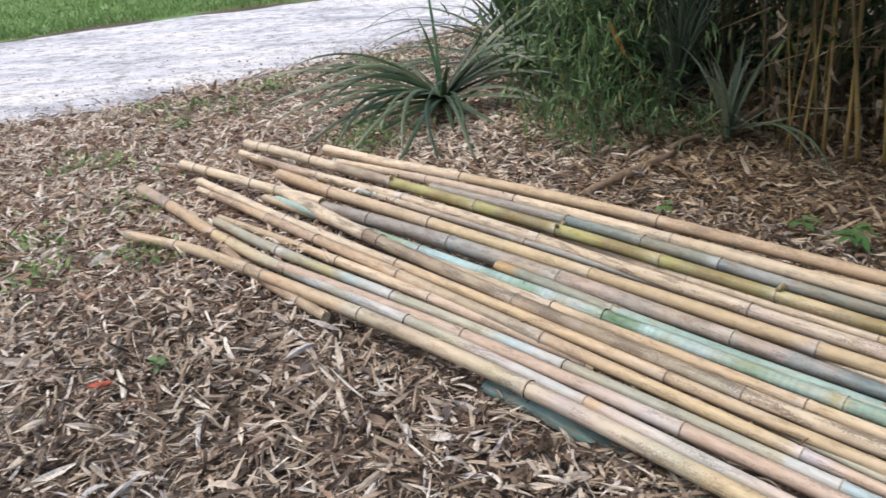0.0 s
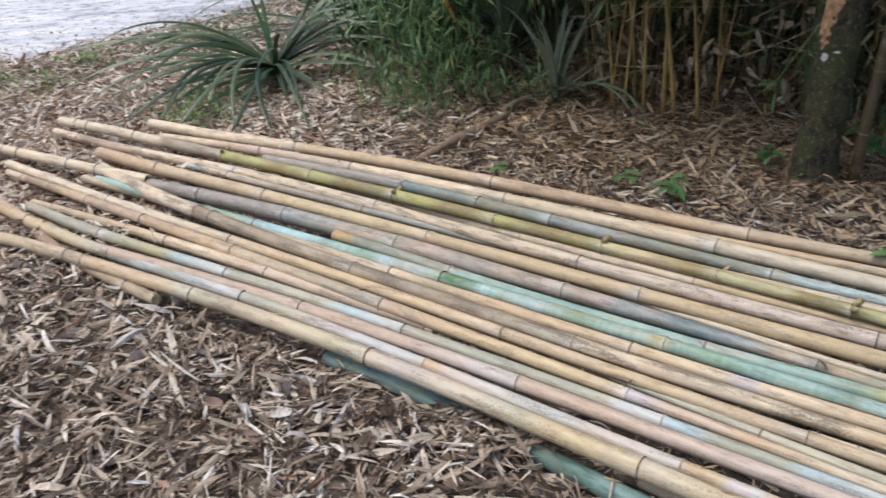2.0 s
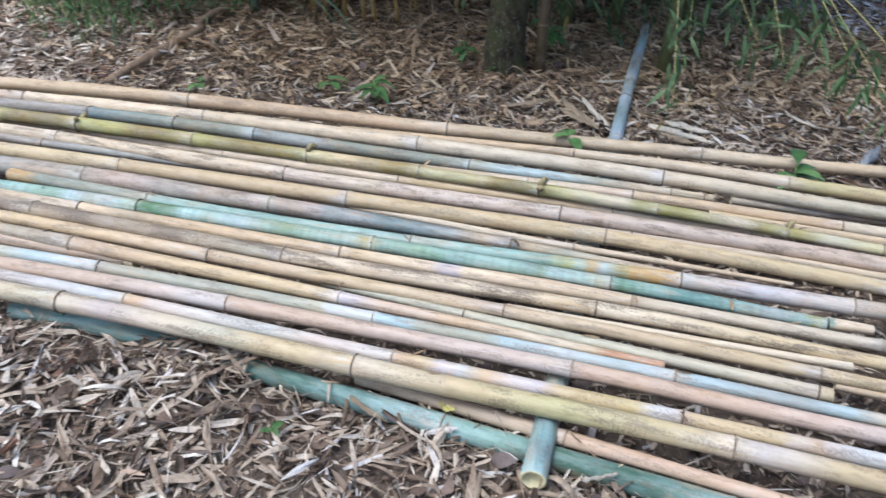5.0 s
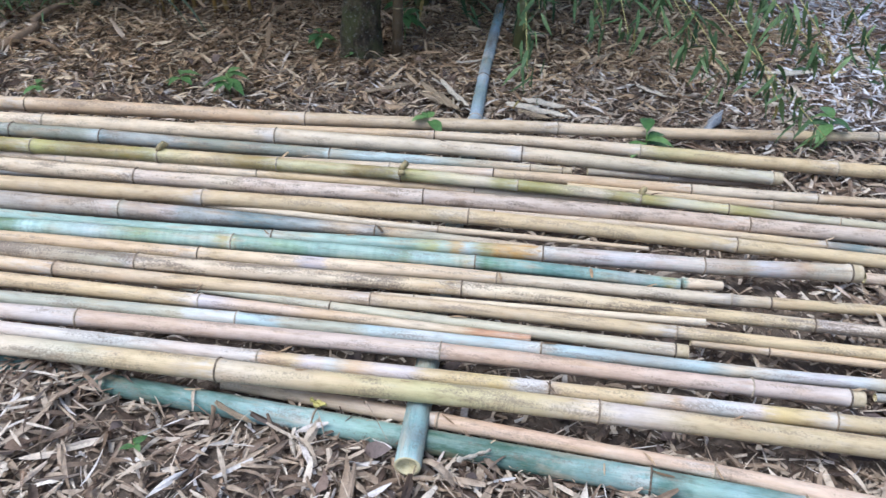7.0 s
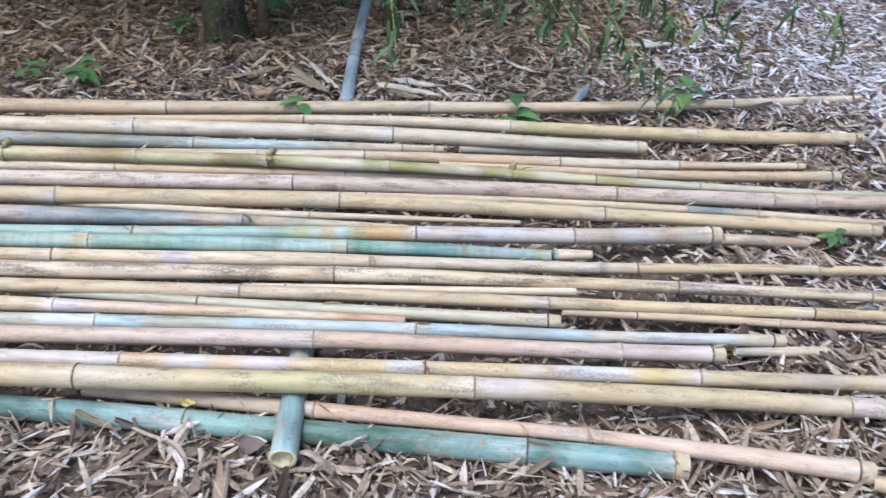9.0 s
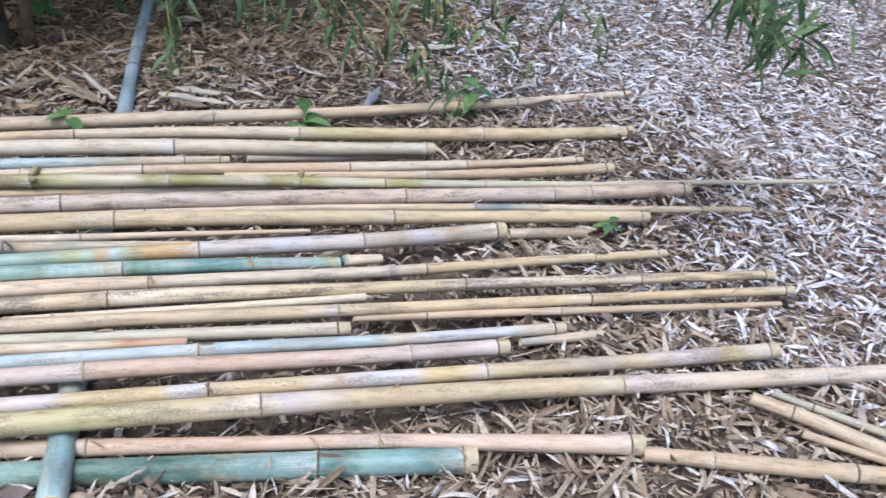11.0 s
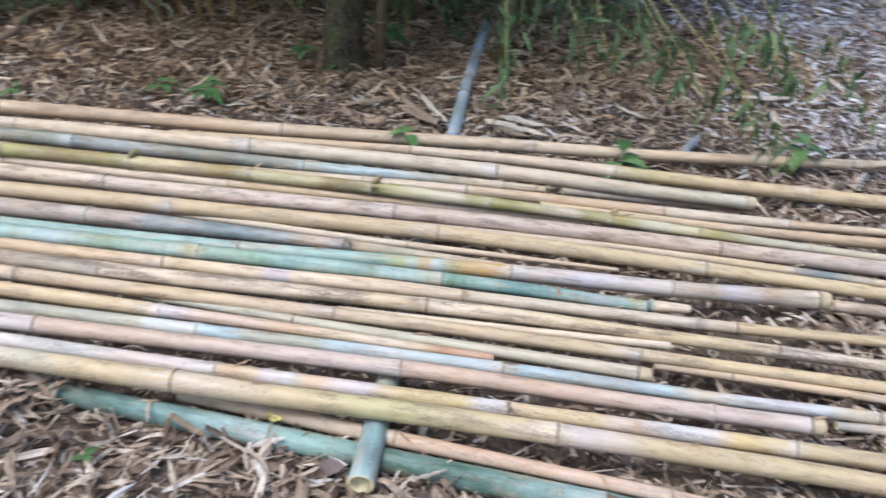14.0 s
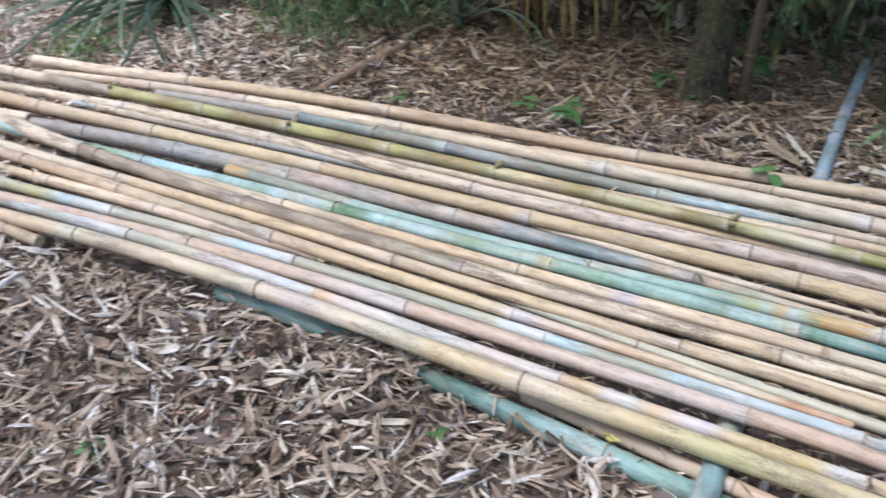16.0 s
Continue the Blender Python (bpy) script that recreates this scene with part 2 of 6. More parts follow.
LITTER = leaf_material("dry_leaf_litter", [
    (0.0, (0.06, 0.04, 0.03)), (0.16, (0.13, 0.088, 0.062)), (0.34, (0.25, 0.178, 0.122)), (0.54, (0.42, 0.325, 0.235)),
    (0.74, (0.55, 0.455, 0.35)), (0.9, (0.65, 0.565, 0.46)), (0.975, (0.64, 0.61, 0.59)), (1.0, (0.42, 0.29, 0.19))], 0.5, 0.08, 0.3, 0.4)
# Warmer brown leaf mix for the clumps' feet, pole scraps and sheaths.
SHADY = leaf_material("warm_brown_litter", [
    (0.0, (0.075, 0.048, 0.03)), (0.2, (0.20, 0.132, 0.078)), (0.5, (0.41, 0.28, 0.165)), (0.78, (0.58, 0.435, 0.275)), (1.0, (0.72, 0.59, 0.41))], 0.55, 0.15)
# Lighter dry leaf mix: the open ground's stronger sun is in these colours.
SUNNY = leaf_material("sunlit_dry_litter", [
    (0.0, (0.09, 0.06, 0.04)), (0.14, (0.25, 0.13, 0.08)), (0.3, (0.44, 0.29, 0.19)), (0.5, (0.66, 0.53, 0.41)), (0.75, (0.80, 0.70, 0.575)), (1.0, (0.88, 0.81, 0.71))], 0.45, 0.1, 0.25, 0.45)
# Bleached leaves, whitened further for the open sky's light and gloss.
BLEACHED_SKYLIT = leaf_material("bleached_skylit_litter", [
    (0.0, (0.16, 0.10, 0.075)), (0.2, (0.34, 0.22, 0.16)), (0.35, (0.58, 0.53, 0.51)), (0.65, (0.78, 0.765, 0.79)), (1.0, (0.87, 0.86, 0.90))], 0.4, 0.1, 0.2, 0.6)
BROAD = leaf_material("broad_dead_leaf", [(0.0, (0.09, 0.07, 0.065)), (0.5, (0.17, 0.13, 0.115)), (1.0, (0.25, 0.17, 0.12))], 0.65, 0.05)
STRAP = leaf_material("strap_leaf", [(0.0, (0.03, 0.06, 0.028)), (0.5, (0.07, 0.11, 0.05)), (1.0, (0.17, 0.21, 0.115))], 0.36, 0.15, 0.12, 0.5, True)
GLAUCOUS = leaf_material("glaucous_strap_leaf", [(0.0, (0.10, 0.14, 0.085)), (0.6, (0.21, 0.26, 0.165)), (1.0, (0.36, 0.40, 0.28))], 0.36, 0.12, 0.15, 0.45, True)
YOUNG = leaf_material("young_strap_leaf", [(0.0, (0.17, 0.31, 0.17)), (1.0, (0.27, 0.38, 0.20))], 0.4, 0.15, 0.15, 0.5, True)
BLADE = leaf_material("bamboo_leaf", [(0.0, (0.04, 0.075, 0.026)), (0.5, (0.095, 0.155, 0.05)), (0.8, (0.22, 0.30, 0.10)), (0.97, (0.34, 0.42, 0.15)), (1.0, (0.40, 0.28, 0.08))], 0.45, 0.22, 0.15)
FRESH = leaf_material("fresh_bamboo_leaf", [(0.0, (0.07, 0.135, 0.055)), (0.5, (0.14, 0.245, 0.095)), (0.9, (0.27, 0.39, 0.17)), (1.0, (0.42, 0.33, 0.12))], 0.42, 0.28, 0.15)
WEED = leaf_material("weed_leaf", [(0.0, (0.10, 0.19, 0.055)), (0.6, (0.20, 0.32, 0.10)), (1.0, (0.33, 0.43, 0.16))], 0.5, 0.25, 0.2)
# Darker, bluer copy of the bamboo leaf, with shade painted into its colour.
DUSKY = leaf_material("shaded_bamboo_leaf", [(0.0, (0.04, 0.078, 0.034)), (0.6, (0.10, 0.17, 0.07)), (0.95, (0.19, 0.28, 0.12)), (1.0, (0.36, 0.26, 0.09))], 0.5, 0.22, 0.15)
SEEDLING = leaf_material("seedling_leaf", [(0.0, (0.07, 0.15, 0.05)), (0.6, (0.12, 0.23, 0.075)), (1.0, (0.18, 0.30, 0.11))], 0.42, 0.2, 0.2, 0.4, True)
GRASS = leaf_material("grass_blade", [(0.0, (0.10, 0.20, 0.05)), (0.5, (0.22, 0.37, 0.11)), (0.85, (0.36, 0.50, 0.19)), (1.0, (0.42, 0.38, 0.22))], 0.6, 0.25, 0.1)


def ground_material():
    """Humus and crumbled leaf under the litter; the far lane is pale sand and gravel, with turf beyond."""
    m, n, l, b = material("humus")
    tc = n.new("ShaderNodeTexCoord").outputs["Object"]
    a = noise_tex(n, l, mapped(n, l, tc, (1, 1, 1)), 45.0, 6.0, 0.75, 0.6)
    r = ramp(n, [(0.25, (0.05, 0.037, 0.027)), (0.5, (0.14, 0.105, 0.078)), (0.75, (0.27, 0.205, 0.15))])
    l.new(a, r.inputs[0])
    w = noise_tex(n, l, tc, 2.2, 3.0)
    wr = ramp(n, [(0.3, (0.75, 0.75, 0.75)), (0.7, (1.1, 1.1, 1.1))])
    l.new(w, wr.inputs[0])
    l.new(mixc(n, l, 1.0, r.outputs[0], wr.outputs[0], "MULTIPLY"), b.inputs["Base Color"])
    b.inputs["Roughness"].default_value = 0.9
    bumped(n, l, b, a, 0.8, 0.01)
    return m


def road_material():
    """Pale sand with fine gravel, damp grey tracks and scuffs."""
    m, n, l, b = material("sandy_gravel")
    tc = n.new("ShaderNodeTexCoord").outputs["Object"]
    a = noise_tex(n, l, tc, 42.0, 6.0, 0.85)
    r = ramp(n, [(0.33, (0.26, 0.25, 0.25)), (0.44, (0.68, 0.68, 0.70)), (0.66, (0.93, 0.92, 0.93))])
    l.new(a, r.inputs[0])
    turn = n.new("ShaderNodeMapping")
    turn.inputs["Rotation"].default_value = (0, 0, radians(-38))
    turn.inputs["Scale"].default_value = (0.6, 1.7, 1.0)
    l.new(tc, turn.inputs["Vector"])
    big = noise_tex(n, l, turn.outputs[0], 1.1, 5.0, 0.65)
    br = ramp(n, [(0.34, (0.52, 0.52, 0.55)), (0.48, (0.90, 0.90, 0.93)), (0.66, (1.16, 1.12, 1.04))])
    l.new(big, br.inputs[0])
    mid = noise_tex(n, l, tc, 7.0, 5.0, 0.75)
    mr = ramp(n, [(0.38, (0.50, 0.49, 0.49)), (0.5, (1, 1, 1))])
    l.new(mid, mr.inputs[0])
    c = mixc(n, l, 1.0, r.outputs[0], br.outputs[0], "MULTIPLY")
    l.new(mixc(n, l, 1.0, c, mr.outputs[0], "MULTIPLY"), b.inputs["Base Color"])
    b.inputs["Roughness"].default_value = 0.8
    bumped(n, l, b, a, 0.8, 0.012)
    return m


def turf_material():
    return plain("turf", (0.10, 0.185, 0.055), (0.24, 0.36, 0.13), 9.0, 0.9, 0.6)


def bark_material():
    """Dark rough bark with green-brown moss and many pale lichen flecks."""
    m, n, l, b = material("mossy_bark")
    tc = n.new("ShaderNodeTexCoord").outputs["Object"]
    a = noise_tex(n, l, mapped(n, l, tc, (1, 1, 0.6)), 30.0, 8.0, 0.85)
    r = ramp(n, [(0.36, (0.012, 0.008, 0.005)), (0.47, (0.05, 0.035, 0.02)), (0.57, (0.13, 0.095, 0.055)), (0.70, (0.28, 0.225, 0.14))])
    l.new(a, r.inputs[0])
    s = noise_tex(n, l, tc, 9.0, 5.0, 0.7)
    sr = ramp(n, [(0.42, (0, 0, 0)), (0.58, (0.75, 0.75, 0.75))])
    l.new(s, sr.inputs[0])
    c = mixc(n, l, sr.outputs[0], r.outputs[0], (0.085, 0.095, 0.028))
    w = noise_tex(n, l, tc, 60.0, 4.0, 0.7)
    wr = ramp(n, [(0.57, (0, 0, 0)), (0.66, (0.6, 0.6, 0.6))])
    l.new(w, wr.inputs[0])
    c = mixc(n, l, wr.outputs[0], c, (0.36, 0.35, 0.28))
    l.new(c, b.inputs["Base Color"])
    b.inputs["Roughness"].default_value = 0.9
    bumped(n, l, b, a, 1.0, 0.02)
    return m


# ---------------------------------------------------------------- helpers for meshes
rng = np.random.default_rng(7)


def mesh_object(name, verts, faces, mat, parent=None, smooth=True, uvs=None):
    me = bpy.data.meshes.new(name)
    me.from_pydata([tuple(v) for v in verts], [], faces)
    if uvs is not None:
        idx = np.empty(len(me.loops), dtype=np.int32)
        me.loops.foreach_get("vertex_index", idx)
        uvs = np.asarray(uvs, dtype=np.float32)
        layers = [("UVMap", uvs[:, [0, 2]]), ("Skin", uvs[:, [1, 2]])] + ([("Joint", uvs[:, [3, 4]])] if uvs.shape[1] > 3 else [])
        for title, _ in layers:
            me.uv_layers.new(name=title)
        for title, values in layers:
            me.uv_layers[title].data.foreach_set("uv", np.ascontiguousarray(values[idx]).ravel())
    for mm in (mat if isinstance(mat, (list, tuple)) else [mat]):
        me.materials.append(mm)
    me.polygons.foreach_set("use_smooth", [smooth] * len(me.polygons))
    me.update()
    ob = new(name, me)
    ob.parent = parent
    return ob


def empty(name, loc=(0, 0, 0)):
    e = new(name)
    e.location = loc
    e.empty_display_size = 0.1
    return e


def unit(v):
    v = np.asarray(v, float)
    return v / np.maximum(np.linalg.norm(v, axis=-1, keepdims=True), 1e-9)


def frames(path):
    """Tangent, side and up along a path that never runs straight up, or else with a fixed side."""
    t = unit(np.gradient(path, axis=0))
    ref = np.array([0.0, 0.0, 1.0]) if abs(t[:, 2]).mean() < 0.8 else np.array([0.0, 1.0, 0.0])
    side = unit(np.cross(t, ref))
    return t, side, np.cross(side, t)


def tube(path, radii, sides=12, hollow=0.0, lumps=0.0):
    """Vertices, faces and (u, v) of a tube with closed ends; hollow: how deep its ends are open."""
    path, radii = np.asarray(path, float), np.asarray(radii, float)
    t, side, up = frames(path)
    s = np.r_[0, np.cumsum(np.linalg.norm(np.diff(path, axis=0), axis=1))]
    if hollow:
        d = min(hollow, s[-1] * 0.2)
        path = np.vstack([path[0] + t[0] * d, path[0] + t[0] * d, path[0], path, path[-1], path[-1] - t[-1] * d, path[-1] - t[-1] * d])
        radii = np.r_[0.001, radii[0] * 0.62, radii[0] * 0.74, radii, radii[-1] * 0.74, radii[-1] * 0.62, 0.001]
        side = np.vstack([side[:1]] * 3 + [side] + [side[-1:]] * 3)
        up = np.vstack([up[:1]] * 3 + [up] + [up[-1:]] * 3)
        s = np.r_[0, 0, 0, s, s[-1], s[-1], s[-1]]
    else:
        path = np.vstack([path[:1], path, path[-1:]])
        radii = np.r_[0.0005, radii, 0.0005]
        side, up = np.vstack([side[:1], side, side[-1:]]), np.vstack([up[:1], up, up[-1:]])
        s = np.r_[0, s, s[-1]]
    a = np.linspace(0, 2 * np.pi, sides, endpoint=False)
    rr = radii[:, None] * np.ones(sides)
    if lumps:
        rr = rr * (1 + lumps * np.sin(3 * a[None] + 5 * s[:, None]) + lumps * np.sin(2 * a[None] - 9 * s[:, None] + 1))
    v = path[:, None] + rr[..., None] * (np.cos(a)[None, :, None] * side[:, None] + np.sin(a)[None, :, None] * up[:, None])
    m = len(path)
    faces = []
    for i in range(m - 1):
        for j in range(sides):
            k = (j + 1) % sides
            faces.append((i * sides + j, i * sides + k, (i + 1) * sides + k, (i + 1) * sides + j))
    uv = np.stack([np.repeat(s / max(s[-1], 1e-6), sides), np.repeat(s, sides), np.tile(np.abs(a / np.pi - 1), m)], -1)
    return v.reshape(-1, 3), faces, uv


def ring(centre, way, radius, thick, sides=16):
    """A worn raised ring about a culm."""
    way = unit(way)
    ref = np.array([0, 0, 1.0]) if abs(way[2]) < 0.8 else np.array([0, 1.0, 0])
    x = unit(np.cross(way, ref))
    y = np.cross(x, way)
    verts, faces = [], []
    for j in range(sides):
        a = 2 * math.pi * j / sides
        out = math.cos(a) * x + math.sin(a) * y
        k = 1 + 0.25 * math.sin(5 * a + 40 * centre[0])
        for du, dr in ((-1, -0.6), (-0.35, 0.8 * k), (0.4, 0.7 * k), (1, -0.6)):
            verts.append(np.asarray(centre) + way * du * thick + out * (radius + dr * thick))
    for j in range(sides):
        k = (j + 1) % sides
        for q in range(3):
            faces.append((j * 4 + q, j * 4 + q + 1, k * 4 + q + 1, k * 4 + q))
    return verts, faces


def smooth_path(points, step=0.05, soft=0.18):
    """Evenly spaced places along a gently rounded line through the given ones."""
    p = np.asarray(points, float)
    s = np.r_[0, np.cumsum(np.linalg.norm(np.diff(p, axis=0), axis=1))]
    n = max(int(s[-1] / step), 6)
    q = np.linspace(0, s[-1], n + 1)
    out = np.stack([np.interp(q, s, p[:, i]) for i in range(3)], -1)
    w = min(int(soft / (s[-1] / n)), n // 3)
    for _ in range(3):
        if w < 1:
            break
        pad = np.vstack([2 * out[0] - out[1:w + 1][::-1], out, 2 * out[-1] - out[-w - 1:-1][::-1]])
        ker = np.ones(2 * w + 1) / (2 * w + 1)
        out = np.stack([np.convolve(pad[:, i], ker, "valid") for i in range(3)], -1)
    return out, q


pole_count = 0
on_poles = []


def bamboo_pole(points, radii, nodes, stops, label, dirt=0.36, name="bamboo_pole", group="pile of bamboo poles", soft=0.06, stubs=(), hollow=0.05, wax=0.0, lip=True):
    """A cut culm lying along points; radii: (metres along, radius); nodes: metres along of its joints."""
    global pole_count
    pole_count += 1
    path, s = smooth_path(points, 0.05, soft)
    lip = lip and radii[-1][1] > 0.012 and s[-1] > 0.6
    if lip:
        nodes = [x for x in nodes if x < s[-1] - 0.12] + [s[-1] - 0.033]
    extra = np.array(sorted({round(x + d, 4) for x in nodes for d in (-0.016, -0.007, 0.0, 0.007, 0.016) if 0.02 < x + d < s[-1] - 0.02}))
    s2 = np.unique(np.r_[s, extra, 0.002, 0.006, s[-1] - 0.03, s[-1] - 0.006, s[-1] - 0.002])
    path = np.stack([np.interp(s2, s, path[:, i]) for i in range(3)], -1)
    rad = np.interp(s2, [a for a, _ in radii], [b for _, b in radii])
    rad = rad * (1 + 0.02 * np.sin(s2 * 7.3 + pole_count))
    for x in nodes:
        rad = rad * (1 + 0.085 * np.exp(-((s2 - x) / 0.011) ** 2))
    root = empty(name, tuple(path[0]))
    tagged(root, label, "bamboo pole", group)
    for i in range(2, len(s2) - 2, 5):
        on_poles.append((*path[i] + (0, 0, rad[i] + 0.0025), *unit(path[i + 1] - path[i])))
    local = path - path[0]
    v, f, uv = tube(local, rad, 14, hollow, 0.012)
    marks = np.r_[0, sorted(nodes), s[-1] + 0.01]
    cell = np.clip(np.searchsorted(marks, uv[:, 1], "right") - 1, 0, len(marks) - 2)
    lots = np.random.default_rng(100 + pole_count).random(len(marks))
    uv = np.c_[uv[:, 0], uv[:, 1] + pole_count * 7.7, uv[:, 2] + pole_count * 3.1, lots[cell], (uv[:, 1] - marks[cell]) / (marks[cell + 1] - marks[cell])]
    skin = bamboo_material(stops, dirt, (pole_count * 0.37) % 2.0, True, max(s[-1], 0.3), wax)
    culm = mesh_object("culm", v, f, [skin, CUT, END], root, True, uv)
    if hollow:
        mi = np.zeros(len(f), dtype=np.int32)
        mi[: 14 * 3] = 1
        mi[-14 * 3:] = 1
        if lip:
            mi[(3 + int(np.argmin(abs(s2 - s[-1] + 0.03)))) * 14: -14 * 3] = 2
        culm.data.polygons.foreach_set("material_index", mi)
    t = unit(np.gradient(local, axis=0))
    for x in nodes:
        if 0.025 < x < s[-1] - 0.02:
            i = int(np.argmin(abs(s2 - x)))
            rv, rf = ring(local[i], t[i], rad[i] * 1.035, 0.0027)
            mesh_object("node_ring", rv, rf, NODE, root)
    for x, az in stubs:
        i = int(np.argmin(abs(s2 - x)))
        side = unit(np.cross(t[i], (0, 0, 1)))
        out = math.cos(az) * np.array((0, 0, 1.0)) + math.sin(az) * side
        a = local[i] + out * rad[i] * 0.8
        b = a + out * 0.026 + t[i] * 0.014
        sv, sf, suv = tube([a, (a + b) / 2, b], [0.011, 0.010, 0.007], 7)
        mesh_object("branch_stub", sv, sf, STUB, root)
    return root


def blade_cloud(base, way, normal, length, width, curl, twist=0.0, profile=(0.25, 0.85, 1.0, 0.7, 0.06), fold=None):
    """Vertices and faces of many narrow leaves at once, five stations each; fold: how far the midrib sinks."""
    n = len(base)
    way, normal = unit(way), unit(normal)
    side = unit(np.cross(way, normal))
    normal = np.cross(side, way)
    us = np.linspace(0, 1, 5)
    cols = 2 if fold is None else 3
    verts = np.empty((n, 5, cols, 3))
    tw = np.broadcast_to(np.asarray(twist, float), (n,))
    for k, u in enumerate(us):
        c = base + way * (length * u)[:, None] + normal * (curl * length * (u - 0.5) ** 2 - curl * length * 0.25)[:, None]
        ang = tw * (u - 0.5)
        sd = side * np.cos(ang)[:, None] + normal * np.sin(ang)[:, None]
        h = sd * (width * profile[k] / 2)[:, None]
        verts[:, k, 0], verts[:, k, -1] = c - h, c + h
        if cols == 3:
            up = np.cross(sd, way)
            verts[:, k, 1] = c - up * (fold * width * profile[k] * 0.5)[:, None]
    verts = verts.reshape(-1, 3)
    q = np.array([[k * cols + j, k * cols + j + 1, (k + 1) * cols + j + 1, (k + 1) * cols + j] for k in range(4) for j in range(cols - 1)])
    faces = (np.arange(n)[:, None, None] * (5 * cols) + q[None]).reshape(-1, 4)
    return verts, faces


def cloud_object(name, verts, faces, mat, parent=None, smooth=True):
    me = bpy.data.meshes.new(name)
    me.vertices.add(len(verts))
    me.vertices.foreach_set("co", np.asarray(verts, dtype=np.float32).ravel())
    me.loops.add(faces.size)
    me.loops.foreach_set("vertex_index", faces.astype(np.int32).ravel())
    me.polygons.add(len(faces))
    me.polygons.foreach_set("loop_start", np.arange(0, faces.size, 4, dtype=np.int32))
    me.polygons.foreach_set("use_smooth", [smooth] * len(faces))
    me.update(calc_edges=True)
    me.validate()
    me.materials.append(mat)
    ob = new(name, me)
    ob.parent = parent
    return ob


def relief(x, y):
    """Height of the litter floor."""
    return (0.012 * np.sin(1.7 * x + 0.6) * np.cos(1.3 * y - 0.4) + 0.008 * np.sin(4.1 * x - 2.3 * y) + 0.006 * np.sin(6.3 * y + 3.7 * x + 1)) - 0.012


def lane_near(x):
    """y of the lane's near edge."""
    k = np.maximum(x, -5.0)
    return 9.5 + 1.15 * k + 0.085 * k * k * (k < 0) + 0.3 * np.minimum(x + 5.0, 0) + 0.07 * np.sin(2.1 * x) + 0.05 * np.sin(5.3 * x + 1)


def lane_far(x):
    """y of the lane's far edge."""
    return 15.55 + 0.7 * np.maximum(x, -6.0) + 0.3 * np.minimum(x + 6.0, 0) + 0.1 * np.sin(1.7 * x + 2) + 0.06 * np.sin(4.9 * x)


# ---------------------------------------------------------------- ground, lane and turf
def graded(lo, hi, fine, far):
    inner = np.arange(lo, hi + fine / 2, fine)
    out = fine * 1.35 ** np.arange(1, 40)
    grow = np.cumsum(out)
    grow = grow[grow < far]
    return np.r_[(lo - grow)[::-1], inner, hi + grow]


def ground():
    xs, ys = graded(-5.0, 7.0, 0.1, 600), graded(-1.5, 10.0, 0.1, 600)
    gx, gy = np.meshgrid(xs, ys)
    near = np.clip(1 - (np.hypot(gx - 1, gy - 4) - 9) / 4, 0, 1)
    gz = relief(gx, gy) * near + np.array([[0.0]])
    verts = np.stack([gx, gy, gz], -1).reshape(-1, 3)
    w = len(xs)
    i = np.arange((len(ys) - 1) * w).reshape(-1, w)[:, :-1].ravel()
    faces = np.stack([i, i + 1, i + w + 1, i + w], -1)
    ob = cloud_object("ground", verts, faces, ground_material())
    tagged(ob, "brown leaf humus floor under dry bamboo litter", "ground", kind="structure")


def strip(name, edge_a, edge_b, z, mat, label, rows=60, x0=-30.0, x1=8.0):
    xs = np.linspace(x0, x1, 191)
    k = np.linspace(0, 1, rows)
    gx = np.repeat(xs[None], rows, 0)
    gy = edge_a(xs)[None] * (1 - k[:, None]) + edge_b(xs)[None] * k[:, None]
    gz = z + 0.010 * np.sin(gx * 1.9) * np.sin(gy * 2.3) - 0.06 * np.clip(1 - np.minimum(k, 1 - k) / 0.07, 0, 1)[:, None] ** 2
    verts = np.stack([gx, gy, gz], -1).reshape(-1, 3)
    w = len(xs)
    i = np.arange((rows - 1) * w).reshape(-1, w)[:, :-1].ravel()
    ob = cloud_object(name, verts, np.stack([i, i + 1, i + w + 1, i + w], -1), mat)
    tagged(ob, label, name.split("_")[0], kind="structure")


ground()
strip("road", lane_near, lane_far, 0.03, road_material(), "pale grey sandy gravel lane with scattered stones")
strip("turf_verge", lane_far, lambda x: lane_far(x) + 40, 0.035, turf_material(), "short green grass verge beyond the lane", 60)


def open_sky_share(x, y):
    """Share painted sky-bright: 0 in bamboo shade, 1 on open ground beyond pole ends."""
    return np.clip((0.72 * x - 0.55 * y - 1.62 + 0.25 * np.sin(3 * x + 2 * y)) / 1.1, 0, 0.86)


def shade(x, y):
    """1 at the foot of the clumps, 0 on the near side of the pile."""
    return np.clip((0.6 * x + 0.85 * y - 3.3) / 0.8, 0, 1) * np.clip((x - 0.5) / 1.2, 0, 1)


def open_sun_share(x, y):
    """Share painted sunlit: 1 on the open ground between the pile and the lane."""
    return np.clip(np.maximum(-0.4 * x + 0.5 * y - 1.5, np.clip(0.2 - 0.3 * x, 0, 0.12)), 0, 1) * np.clip((1.7 - x) / 0.6, 0, 1)


